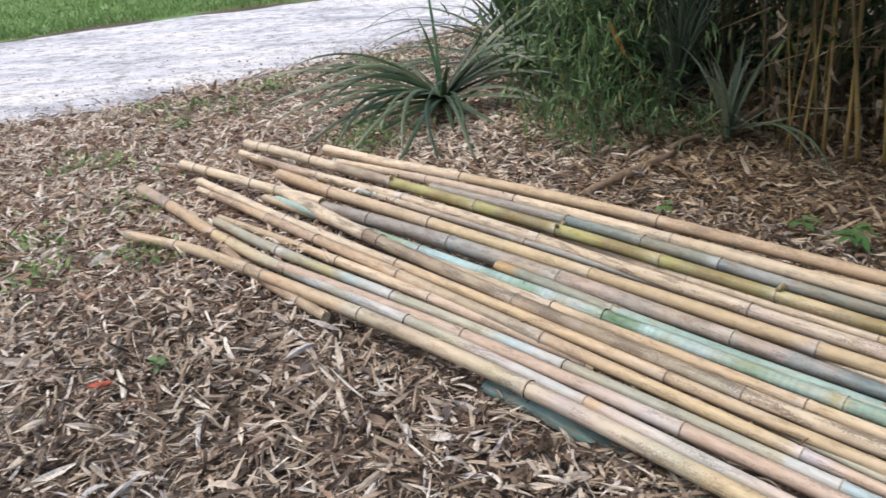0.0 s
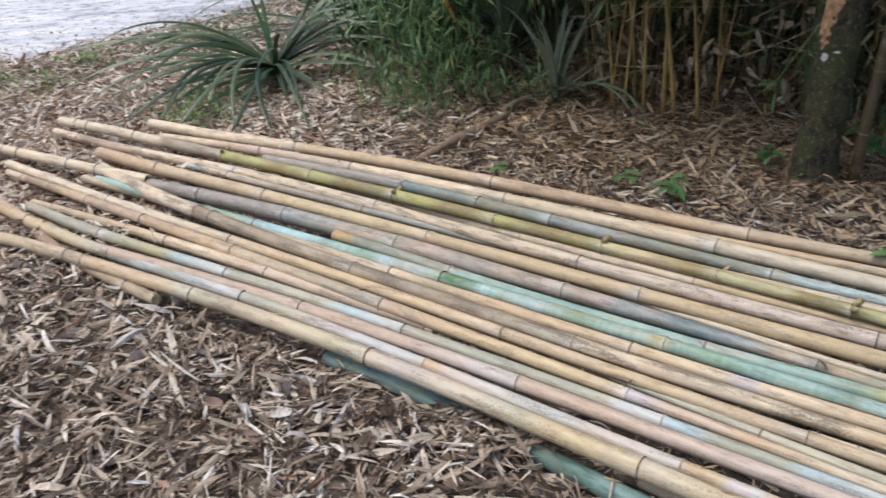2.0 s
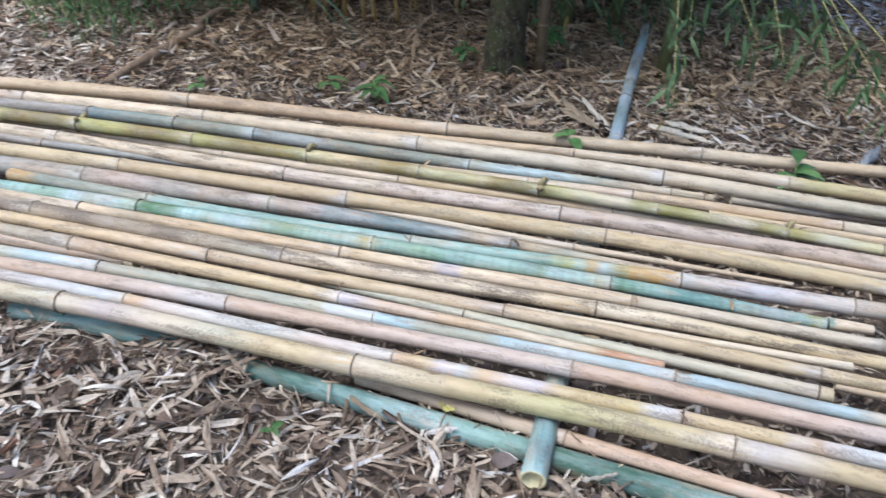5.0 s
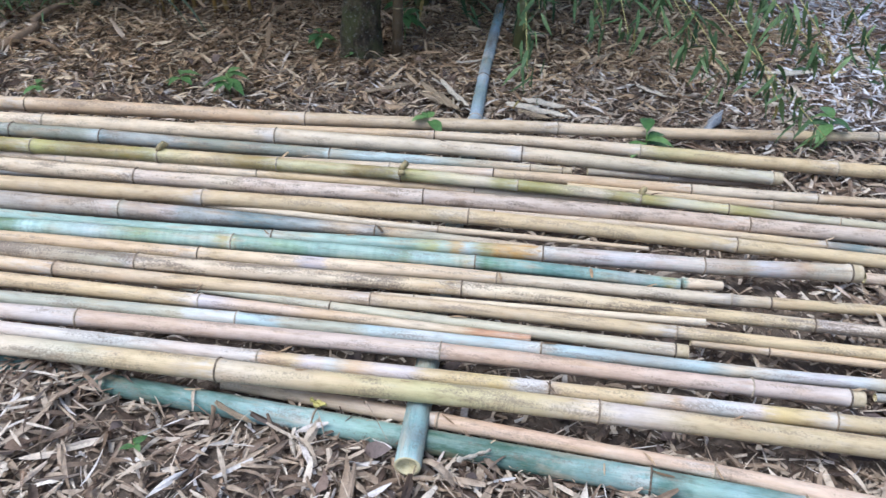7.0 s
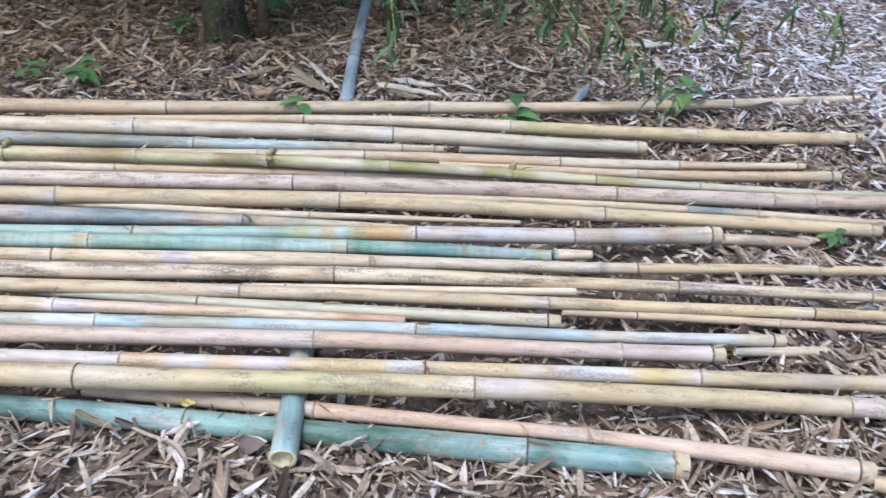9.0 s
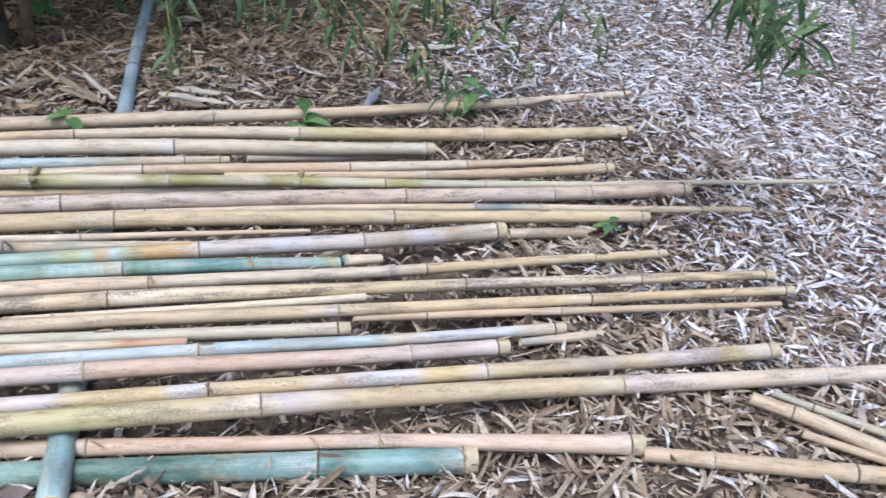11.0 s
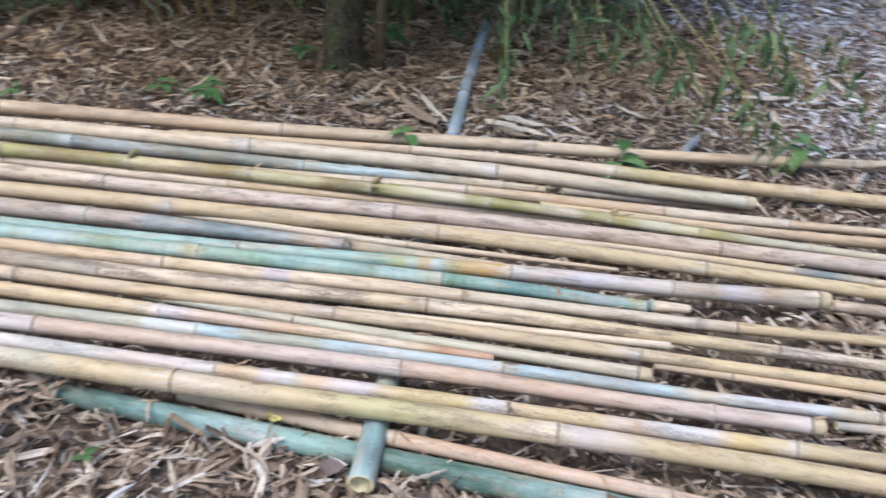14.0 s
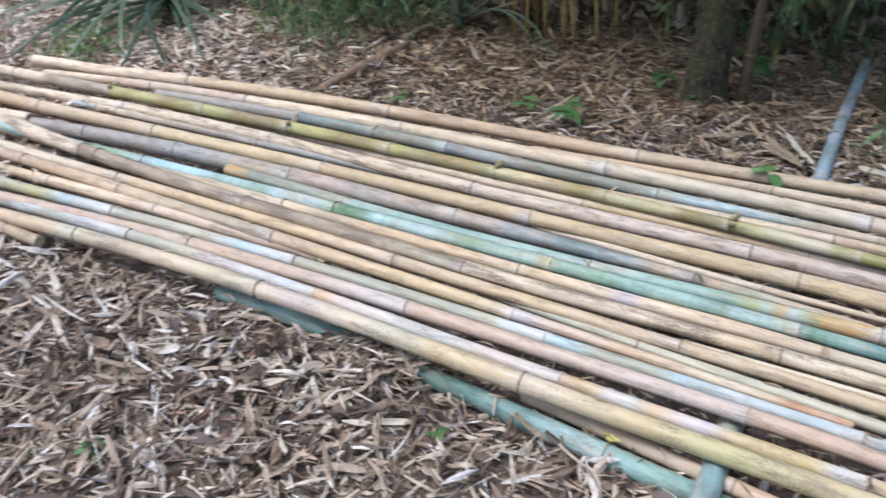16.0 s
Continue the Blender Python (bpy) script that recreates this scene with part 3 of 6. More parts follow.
def litter():
    """Dry bamboo leaves, thick near the pile and thinner far off, over finer broken bits."""
    spots = []
    for x0, x1, y0, y1, per in ((-2.2, 2.6, 1.0, 4.4, 2150), (0.6, 4.6, -0.9, 1.0, 3300), (2.6, 4.6, 1.0, 4.4, 2300), (-4.2, -2.2, 2.0, 6.4, 2200),
                                (-2.2, 4.6, 4.4, 6.4, 2200), (4.6, 8.0, -1.2, 4.4, 1900), (-4.2, 4.6, 6.4, 10.5, 950),
                                (-4.2, 0.6, -0.9, 1.0, 300), (-4.2, -2.2, 1.0, 2.0, 500), (-4.2, 8.0, -3.5, -0.9, 420), (-8.0, -4.2, -3.5, 8.0, 220), (8.0, 11.5, -3.5, 7.0, 420), (4.6, 8.0, 4.4, 7.0, 700)):
        n = int((x1 - x0) * (y1 - y0) * per)
        spots.append(np.stack([rng.uniform(x0, x1, n), rng.uniform(y0, y1, n)], -1) + rng.normal(0, 0.12, (n, 2)))
    p = np.vstack(spots)
    p = p[rng.random(len(p)) > np.clip((np.hypot(p[:, 0] - 1.5, p[:, 1] - 2.5) - 6.0) / 4.5, 0, 1)]
    p = p[p[:, 1] < lane_near(p[:, 0]) + rng.exponential(0.25, len(p)) - 0.12]
    under = (p[:, 1] < 4.2 - 0.958 * p[:, 0]) & (p[:, 1] > 2.32 - 1.118 * p[:, 0]) & (abs(0.72 * p[:, 0] - 0.69 * p[:, 1] + 0.8) < 2.0)
    p = p[~under | (rng.random(len(p)) < 0.2)]
    n = len(p)
    length = 0.03 + 0.075 * rng.random(n) ** 1.15 + 0.07 * rng.random(n) * (rng.random(n) > 0.9)
    pale = open_sky_share(p[:, 0], p[:, 1])
    coarse = np.clip((0.9 - p[:, 0]) / 0.6, 0, 1)
    length = length * (0.98 + 0.16 * coarse - 0.25 * pale + 0.2 * shade(p[:, 0], p[:, 1]))
    width = length * rng.uniform(0.05, 0.16, n) * (1 + 0.05 * coarse) + 0.003
    thin = rng.random(n) < 0.2
    width[thin] = 0.0028
    length[thin] *= 1.5
    yaw = rng.uniform(0, 2 * np.pi, n)
    pitch = rng.normal(0.0, 1.0, n) * np.where(p[:, 0] < 0.5, 0.27, 0.22)
    way = np.stack([np.cos(yaw) * np.cos(pitch), np.sin(yaw) * np.cos(pitch), np.sin(pitch)], -1)
    normal = np.stack([rng.normal(0, 0.6, n), rng.normal(0, 0.6, n), np.ones(n)], -1)
    z = relief(p[:, 0], p[:, 1]) + 0.004 + 0.036 * rng.random(n) ** 1.3 + abs(np.sin(pitch)) * length * 0.4
    base = np.c_[p, z] - way * (length / 2)[:, None]
    curl, twist = rng.normal(0.0, 0.3, n) * (1 + 2.2 * (rng.random(n) > 0.85)), rng.normal(0, 1.7, n)
    kind = np.where(rng.random(n) < open_sky_share(p[:, 0], p[:, 1]), 2, np.where(rng.random(n) < shade(p[:, 0], p[:, 1]), 1, np.where(rng.random(n) < open_sun_share(p[:, 0], p[:, 1]), 3, 0)))
    torn = rng.random(n) < 0.5
    close = (p[:, 1] < 4.4) & (p[:, 0] > -2.2) & (p[:, 0] < 4.6)
    creased = rng.normal(0.0, 0.4, n)
    for k, mat, label in ((0, LITTER, "thick layer of dry tan and grey bamboo leaves"), (1, SHADY, "brown bamboo leaf litter in the shade of the clump"), (2, BLEACHED_SKYLIT, "whitish bleached leaf litter on open ground, painted sky-bright"),
                          (3, SUNNY, "pale dry leaf litter towards the lane, painted sunlit")):
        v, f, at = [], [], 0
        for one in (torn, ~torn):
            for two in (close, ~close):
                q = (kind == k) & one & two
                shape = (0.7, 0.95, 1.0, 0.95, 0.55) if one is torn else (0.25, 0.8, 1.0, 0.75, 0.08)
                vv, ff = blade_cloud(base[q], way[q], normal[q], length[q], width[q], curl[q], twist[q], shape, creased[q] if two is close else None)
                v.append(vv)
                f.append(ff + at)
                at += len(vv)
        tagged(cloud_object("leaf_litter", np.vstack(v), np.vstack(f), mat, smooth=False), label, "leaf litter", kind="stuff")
    n = 120000
    p = np.stack([rng.uniform(-3.6, 5.2, n), rng.uniform(-0.6, 6.8, n)], -1)
    yaw = rng.uniform(0, 6.28, n)
    L = rng.uniform(0.01, 0.035, n)
    w = L * rng.uniform(0.12, 0.5, n)
    d = np.stack([np.cos(yaw), np.sin(yaw), rng.normal(0, 0.3, n)], -1)
    s = unit(np.cross(d, np.stack([rng.normal(0, 0.5, n), rng.normal(0, 0.5, n), np.ones(n)], -1)))
    c = np.c_[p, relief(p[:, 0], p[:, 1]) + 0.003 + 0.014 * rng.random(n)]
    a, t = d * (L / 2)[:, None], s * (w / 2)[:, None]
    v = np.stack([c - a - t, c - a + t, c + a + t * 0.7, c + a - t * 0.7], 1).reshape(-1, 3)
    q = np.stack([rng.normal(0.50, 0.07, 260), rng.normal(1.74, 0.07, 260)], -1)
    yaw = rng.uniform(0, 6.28, 260)
    hv, hf = blade_cloud(np.c_[q, rng.uniform(0.035, 0.06, 260)], np.stack([np.cos(yaw), np.sin(yaw), rng.normal(0, 0.2, 260)], -1), np.stack([rng.normal(0, 0.4, 260), rng.normal(0, 0.4, 260), np.ones(260)], -1),
                         rng.uniform(0.05, 0.12, 260), rng.uniform(0.006, 0.014, 260), rng.normal(0, 0.3, 260), rng.normal(0, 1.2, 260))
    tagged(cloud_object("leaf_heap", hv, hf, LITTER, smooth=False), "heap of brown leaves drifted over a green pole", "leaf litter", kind="stuff")
    tagged(cloud_object("leaf_crumbs", v, np.arange(4 * n).reshape(-1, 4), LITTER, smooth=False), "broken crumbs of dry leaf on the soil", "leaf litter", kind="stuff")
    n = 1300
    p = np.stack([rng.uniform(-3, 4, n), rng.uniform(0.2, 6, n)], -1)
    yaw = rng.uniform(0, 6.28, n)
    L = rng.uniform(0.03, 0.07, n)
    way = np.stack([np.cos(yaw), np.sin(yaw), rng.normal(0, 0.25, n)], -1)
    normal = np.stack([rng.normal(0, 0.5, n), rng.normal(0, 0.5, n), np.ones(n)], -1)
    v, f = blade_cloud(np.c_[p, relief(p[:, 0], p[:, 1]) + 0.034], way, normal, L, L * 0.55, rng.normal(0.3, 0.8, n), rng.normal(0, 0.9, n), (0.15, 0.85, 1.0, 0.75, 0.06))
    tagged(cloud_object("dead_leaves", v, f, BROAD), "curled dark broad dead leaves among the litter", "dead leaves", kind="stuff")


litter()


def gravel():
    """Stones, clods and leaf scraps that lie on the lane, thickest along its near edge."""
    r = np.random.default_rng(71)
    n = 3000
    x = r.uniform(-9, 2.5, n)
    k = np.where(r.random(n) < 0.55, r.exponential(0.5, n), r.uniform(0, 5.2, n))
    y = lane_near(x) + k
    s = r.uniform(0.004, 0.013, n) * np.where(r.random(n) < 0.04, 2.0, 1.0)
    corner = np.array([(1, 0, 0.0), (0, 1, 0.1), (-1, 0, 0.0), (0, -1, -0.05), (0.1, 0.1, 0.8)])
    v = np.c_[x, y, np.full(n, 0.036)][:, None] + corner[None] * (s[:, None, None] * r.uniform(0.6, 1.3, (n, 5, 3)))
    q = np.array([[0, 1, 4, 4], [1, 2, 4, 4], [2, 3, 4, 4], [3, 0, 4, 4]])[:, :3]
    faces = (np.arange(n)[:, None, None] * 5 + q[None]).reshape(-1, 3)
    ob = mesh_object("gravel", v.reshape(-1, 3), [tuple(int(i) for i in t) for t in faces], STONE, None, False)
    tagged(ob, "small stones, clods and leaf scraps on the lane", "gravel", kind="stuff")


STONE = leaf_material("stone_and_clod", [(0.0, (0.10, 0.085, 0.075)), (0.35, (0.21, 0.18, 0.16)), (0.6, (0.36, 0.27, 0.24)), (1.0, (0.55, 0.53, 0.50))], 0.85)
gravel()

# ---------------------------------------------------------------- the pile of poles
KNOBS = [(1.42, 0.5), (1.42, -0.6), (2.56, 0.6), (2.56, -0.8), (3.57, -0.9), (3.57, 0.2), (3.57, -0.3), (4.43, 0.9), (4.43, 0.1), (4.43, -0.5), (4.43, -1.0), (5.22, -0.7), (5.22, -0.2)]
bamboo_pole([(-0.701, 5.031, 0.057), (-0.354, 4.690, 0.060), (0.008, 4.363, 0.067), (0.365, 4.032, 0.075), (0.708, 3.688, 0.084), (1.038, 3.331, 0.092), (1.360, 2.967, 0.100), (1.684, 2.604, 0.105), (2.020, 2.253, 0.110), (2.376, 1.921, 0.107), (2.756, 1.611, 0.082), (3.154, 1.319, 0.058), (3.557, 1.032, 0.037), (3.937, 0.723, 0.035)],
            [(0.00, 0.0309), (0.97, 0.0307), (1.95, 0.0298), (2.92, 0.0282), (3.89, 0.0258), (4.87, 0.0227), (5.86, 0.0189), (6.35, 0.0167)], [1.14, 2.35, 3.51, 4.48, 5.41, 5.76],
            [(0.000, BONE), (0.168, BONE), (0.187, TAN), (0.362, TAN), (0.380, AMBER), (0.500, AMBER), (0.528, AMBER), (0.555, TAN), (0.696, TAN), (0.710, PALE), (0.842, TAN), (0.865, YELLOW), (0.916, PALE), (0.997, PALE)],
            'long orange-tan bamboo pole along the back of the pile', 0.35, lip=False)
bamboo_pole([(-0.604, 4.747, 0.054), (-0.286, 4.476, 0.059), (0.018, 4.191, 0.068), (0.311, 3.897, 0.077), (0.595, 3.593, 0.085), (0.872, 3.284, 0.094), (1.145, 2.970, 0.102), (1.415, 2.653, 0.108), (1.686, 2.337, 0.113), (1.959, 2.024, 0.117), (2.236, 1.714, 0.111), (2.521, 1.411, 0.089), (2.814, 1.117, 0.068)],
            [(0.00, 0.0215), (0.83, 0.0254), (1.67, 0.0278), (2.50, 0.0287), (3.33, 0.0283), (4.16, 0.0264), (4.99, 0.0231)], [0.73, 1.35, 2.24, 3.17, 4.08, 4.95],
            [(0.008, BONE), (0.069, BONE), (0.096, PINK), (0.261, PINK), (0.283, BONE), (0.437, BONE), (0.454, PALE), (0.595, PALE), (0.619, PALE), (0.632, WHITE), (0.638, PALE), (0.807, PALE), (0.814, WHITE), (0.821, PALE), (1.000, SAGEPALE)],
            'pale pinkish tan bamboo pole with a sawn end', 0.25)
bamboo_pole([(1.420, 2.802, 0.080), (1.757, 2.432, 0.091), (2.046, 2.116, 0.100), (2.338, 1.803, 0.099), (2.633, 1.493, 0.080), (2.931, 1.186, 0.062), (3.233, 0.882, 0.044), (3.539, 0.582, 0.037)],
            [(0.00, 0.0142), (0.93, 0.0189), (1.79, 0.0251), (2.64, 0.0255), (3.07, 0.0234)], [0.94, 1.70, 2.41],
            [(0.000, TAN), (0.300, TAN), (0.328, PALE), (0.547, PALE), (0.575, LIMEPALE), (0.679, YELLOW), (0.799, YELLOW), (1.000, YELLOW)],
            'slim yellowish bamboo pole, half hidden in the pile', 0.25)
bamboo_pole([(-0.040, 4.181, 0.050), (0.203, 3.929, 0.058), (0.511, 3.611, 0.067), (0.805, 3.278, 0.076), (1.090, 2.937, 0.083), (1.372, 2.594, 0.088), (1.660, 2.256, 0.091), (1.958, 1.928, 0.091), (2.273, 1.616, 0.077)],
            [(0.00, 0.0252), (0.79, 0.0268), (1.68, 0.0267), (2.57, 0.0223), (3.46, 0.0135)], [0.91, 1.33, 1.70, 2.59, 3.31],
            [(0.000, GREY), (0.239, GREY), (0.268, SLATE), (0.377, MOSS), (0.472, MOSS), (0.488, BLUE), (0.496, SLATE), (0.507, SLATEBLUE), (0.576, SLATEBLUE), (0.579, SLATEBLUE), (0.597, MOSS), (0.680, MOSS), (0.742, MOSS), (0.746, BLUE), (0.753, SAGE), (0.785, BLUE), (0.843, BLUE), (0.889, SAGE), (0.935, PALE), (1.000, YELLOW)],
            'blue-grey weathered bamboo pole under its neighbours', 0.4, wax=0.12)
bamboo_pole([(2.328, 1.588, 0.068), (2.565, 1.369, 0.050), (2.803, 1.150, 0.033)],
            [(0.00, 0.0151), (0.32, 0.0130), (0.65, 0.0104)], [0.29],
            [(0.000, WORN), (0.500, GREY), (1.000, BROWN)],
            'dull brown bamboo pole low under a paler one', 0.5)
bamboo_pole([(-1.233, 5.184, 0.084), (-0.833, 4.795, 0.087), (-0.449, 4.391, 0.090), (-0.074, 3.979, 0.100), (0.297, 3.562, 0.109), (0.663, 3.142, 0.118), (1.026, 2.718, 0.126), (1.387, 2.293, 0.132), (1.749, 1.868, 0.136), (2.115, 1.446, 0.124), (2.487, 1.031, 0.094), (2.865, 0.621, 0.068), (3.241, 0.210, 0.057), (3.597, -0.220, 0.056)],
            [(0.00, 0.0299), (1.11, 0.0299), (2.23, 0.0285), (3.35, 0.0257), (4.46, 0.0215), (5.58, 0.0159), (6.69, 0.0089), (7.25, 0.0081)], [0.16, 0.27, 0.69, 1.42, 2.05, 2.56, 3.09, 3.57, 4.00, 4.43, 4.82, 5.22, 5.50, 5.85],
            [(0.003, BONE), (0.123, BONE), (0.133, BROWN), (0.158, WORN), (0.192, BROWN), (0.197, LIME), (0.211, OLIVE), (0.232, LIME), (0.25, UMBER), (0.278, OLIVE), (0.285, LIME), (0.296, LIME), (0.312, UMBER), (0.335, UMBER), (0.349, OLIVE), (0.358, LIME), (0.378, LIME), (0.392, UMBER), (0.424, OLIVE), (0.429, LIME), (0.453, UMBER), (0.490, OLIVE), (0.493, LIMEPALE), (0.514, YELLOW), (0.538, UMBER), (0.551, OLIVE), (0.554, LIMEPALE), (0.583, LIMEPALE), (0.590, UMBER), (0.614, OLIVE), (0.624, LIMEPALE), (0.650, PALE), (0.655, OLIVE), (0.676, OLIVE), (0.686, LIMEPALE), (0.701, PALE), (0.709, OLIVE), (0.724, OLIVE), (0.737, SAGEPALE), (0.757, LIMEPALE), (0.766, OLIVE), (0.784, SAGEPALE), (1.000, SAGEPALE)],
            'olive-green bamboo pole with knobbly joints on top of the pile', 0.25, wax=0.1, stubs=KNOBS)
bamboo_pole([(1.388, 2.432, 0.093), (1.586, 2.206, 0.099), (1.878, 1.874, 0.108), (2.181, 1.553, 0.101), (2.497, 1.243, 0.079), (2.824, 0.944, 0.057), (3.162, 0.656, 0.034)],
            [(0.00, 0.0141), (0.74, 0.0186), (1.63, 0.0202), (2.52, 0.0121)], [0.57, 0.93, 1.60, 2.03],
            [(0.000, TAN), (0.282, PALE), (0.363, PINK), (0.374, TAN), (0.630, AMBER), (0.646, PALE), (0.799, PALE), (0.823, TAN), (1.000, BONE)],
            'tan bamboo pole rising beside the olive one', 0.3)
bamboo_pole([(2.163, 1.538, 0.089), (2.365, 1.316, 0.079), (2.614, 1.043, 0.067), (2.875, 0.783, 0.055), (3.149, 0.533, 0.045)],
            [(0.00, 0.0113), (0.67, 0.0163), (1.41, 0.0210)], [0.68],
            [(0.000, YELLOW), (0.400, TAN), (0.800, AMBER), (1.000, YELLOW)],
            'slim yellow-tan bamboo pole in the pile', 0.25)
bamboo_pole([(-0.017, 4.020, 0.053), (0.540, 3.314, 0.072), (0.781, 3.009, 0.080), (1.025, 2.708, 0.087), (1.274, 2.411, 0.091), (1.526, 2.117, 0.095), (1.783, 1.828, 0.096), (2.044, 1.542, 0.088), (2.213, 1.358, 0.083)],
            [(0.00, 0.0211), (1.29, 0.0220), (2.06, 0.0212), (2.84, 0.0169), (3.48, 0.0134)], [0.77, 1.54, 2.25, 3.00],
            [(0.000, PALE), (0.429, BONE), (0.618, BONE), (0.628, BONE), (0.667, YELLOW), (0.853, TAN), (0.869, PALE), (1.000, TAN)],
            'bone-coloured bamboo pole under the olive one', 0.2)
bamboo_pole([(-1.254, 5.081, 0.050), (-0.916, 4.705, 0.053), (-0.552, 4.356, 0.056), (-0.194, 3.999, 0.065), (0.146, 3.626, 0.075), (0.470, 3.238, 0.084), (0.787, 2.843, 0.093), (1.106, 2.450, 0.101), (1.435, 2.066, 0.108), (1.775, 1.693, 0.111), (2.125, 1.330, 0.096), (2.479, 0.970, 0.072), (2.831, 0.608, 0.051), (3.182, 0.245, 0.042)],
            [(0.00, 0.0254), (1.01, 0.0264), (2.02, 0.0269), (3.03, 0.0271), (4.04, 0.0267), (5.05, 0.0260), (6.06, 0.0248), (6.57, 0.0240)], [0.25, 0.82, 1.53, 2.46, 3.47, 4.46, 5.50, 6.03, 6.17],
            [(0.000, BONE), (0.034, BONE), (0.049, BROWN), (0.090, ROSY), (0.122, TAN), (0.130, BONE), (0.223, BONE), (0.231, WHITE), (0.237, BONE), (0.372, PALE), (0.518, PALE), (0.532, ASHPINK), (0.584, PALE), (0.587, ASHPINK), (0.598, ASHPINK), (0.676, ASHPINK), (0.751, ASHPINK), (0.833, PINK), (0.878, ASHPINK), (1.000, PINK)],
            'pinkish white bamboo pole with mould specks', 0.75)
bamboo_pole([(1.563, 1.846, 0.102), (1.846, 1.564, 0.088), (2.138, 1.273, 0.073), (2.420, 0.974, 0.054), (2.693, 0.666, 0.038), (2.956, 0.349, 0.024), (3.211, 0.023, 0.022)],
            [(0.00, 0.0106), (0.81, 0.0128), (1.64, 0.0143), (2.46, 0.0119)], [0.40, 1.44, 2.27],
            [(0.000, ASHPINK), (0.372, PALE), (0.574, YELLOW), (0.584, GREY), (0.626, SLATE), (0.685, PALE), (1.000, YELLOW)],
            'slim pale bamboo pole with a grey joint', 0.35)
bamboo_pole([(-0.919, 4.529, 0.067), (-0.629, 4.202, 0.069), (-0.334, 3.879, 0.076), (-0.038, 3.557, 0.083), (0.256, 3.234, 0.090), (0.548, 2.908, 0.097), (0.838, 2.581, 0.104), (1.127, 2.253, 0.109), (1.418, 1.926, 0.114), (1.711, 1.601, 0.116), (2.006, 1.279, 0.102), (2.303, 0.958, 0.079), (2.598, 0.636, 0.060), (2.888, 0.308, 0.043)],
            [(0.00, 0.0331), (0.87, 0.0317), (1.75, 0.0300), (2.62, 0.0281), (3.50, 0.0259), (4.37, 0.0235), (5.25, 0.0208), (5.69, 0.0194)], [0.52, 1.30, 2.23, 3.12, 3.98, 4.80],
            [(0.000, AMBER), (0.085, AMBER), (0.102, TAN), (0.219, TAN), (0.239, YELLOW), (0.384, YELLOW), (0.398, GOLD_TAN), (0.543, GOLD_TAN), (0.543, YELLOW), (0.548, ASH), (0.548, ASH), (0.551, GOLD_TAN), (0.553, GOLD_TAN), (0.695, YELLOW), (0.698, PALE), (0.702, GOLD_TAN), (0.802, YELLOW), (1.000, YELLOW)],
            'thick golden tan bamboo pole', 0.22)
bamboo_pole([(-0.457, 4.246, 0.046), (-0.191, 3.943, 0.053), (0.076, 3.640, 0.060), (0.342, 3.336, 0.067), (0.609, 3.033, 0.074), (0.875, 2.729, 0.080), (1.106, 2.466, 0.085)],
            [(0.00, 0.0178), (0.81, 0.0177), (1.62, 0.0163), (2.37, 0.0151)], [0.35, 1.25],
            [(0.000, BLUE), (0.050, BLUE), (0.100, PALE), (0.400, GREY), (0.700, SLATEBLUE), (1.000, ASH)],
            'thin grey-lavender bamboo pole between two thicker ones', 0.3)
bamboo_pole([(1.084, 2.304, 0.086), (1.392, 1.910, 0.090), (1.586, 1.661, 0.093), (1.796, 1.426, 0.091), (2.020, 1.206, 0.073), (2.091, 1.136, 0.067)],
            [(0.00, 0.0121), (0.82, 0.0118), (1.45, 0.0073), (1.55, 0.0073)], [0.90],
            [(0.000, PALE), (0.500, PALE), (1.000, TAN)],
            'slim pale bamboo pole beside a grey one', 0.2)
bamboo_pole([(-0.640, 3.975, 0.063), (-0.313, 3.666, 0.074), (0.003, 3.346, 0.084), (0.310, 3.018, 0.092), (0.611, 2.684, 0.098), (0.909, 2.347, 0.102), (1.205, 2.008, 0.103), (1.502, 1.670, 0.102), (1.803, 1.336, 0.090)],
            [(0.00, 0.0324), (0.90, 0.0363), (1.80, 0.0340), (2.70, 0.0254), (3.60, 0.0105)], [0.41, 0.95, 1.56, 2.29, 3.11],
            [(0.000, GREY), (0.246, GREY), (0.266, SLATEBLUE), (0.408, GREYTAN), (0.428, SAGE), (0.440, GREYTAN), (0.484, ROSYGREY), (0.520, GREY), (0.608, GREYTAN), (0.628, ROSYGREY), (0.634, SAGE), (0.642, GREYTAN), (0.653, GREYTAN), (0.686, PINKASH), (0.690, SLATEBLUE), (0.720, SLATEBLUE), (0.752, SLATE), (0.768, SLATE), (0.811, SLATEBLUE), (0.839, TAN), (0.859, GREY), (0.868, SLATE), (0.875, TAN), (0.911, SAGE), (0.957, PALE), (1.000, TAN)],
            'grey weathered bamboo pole stained blue and pink', 0.6)
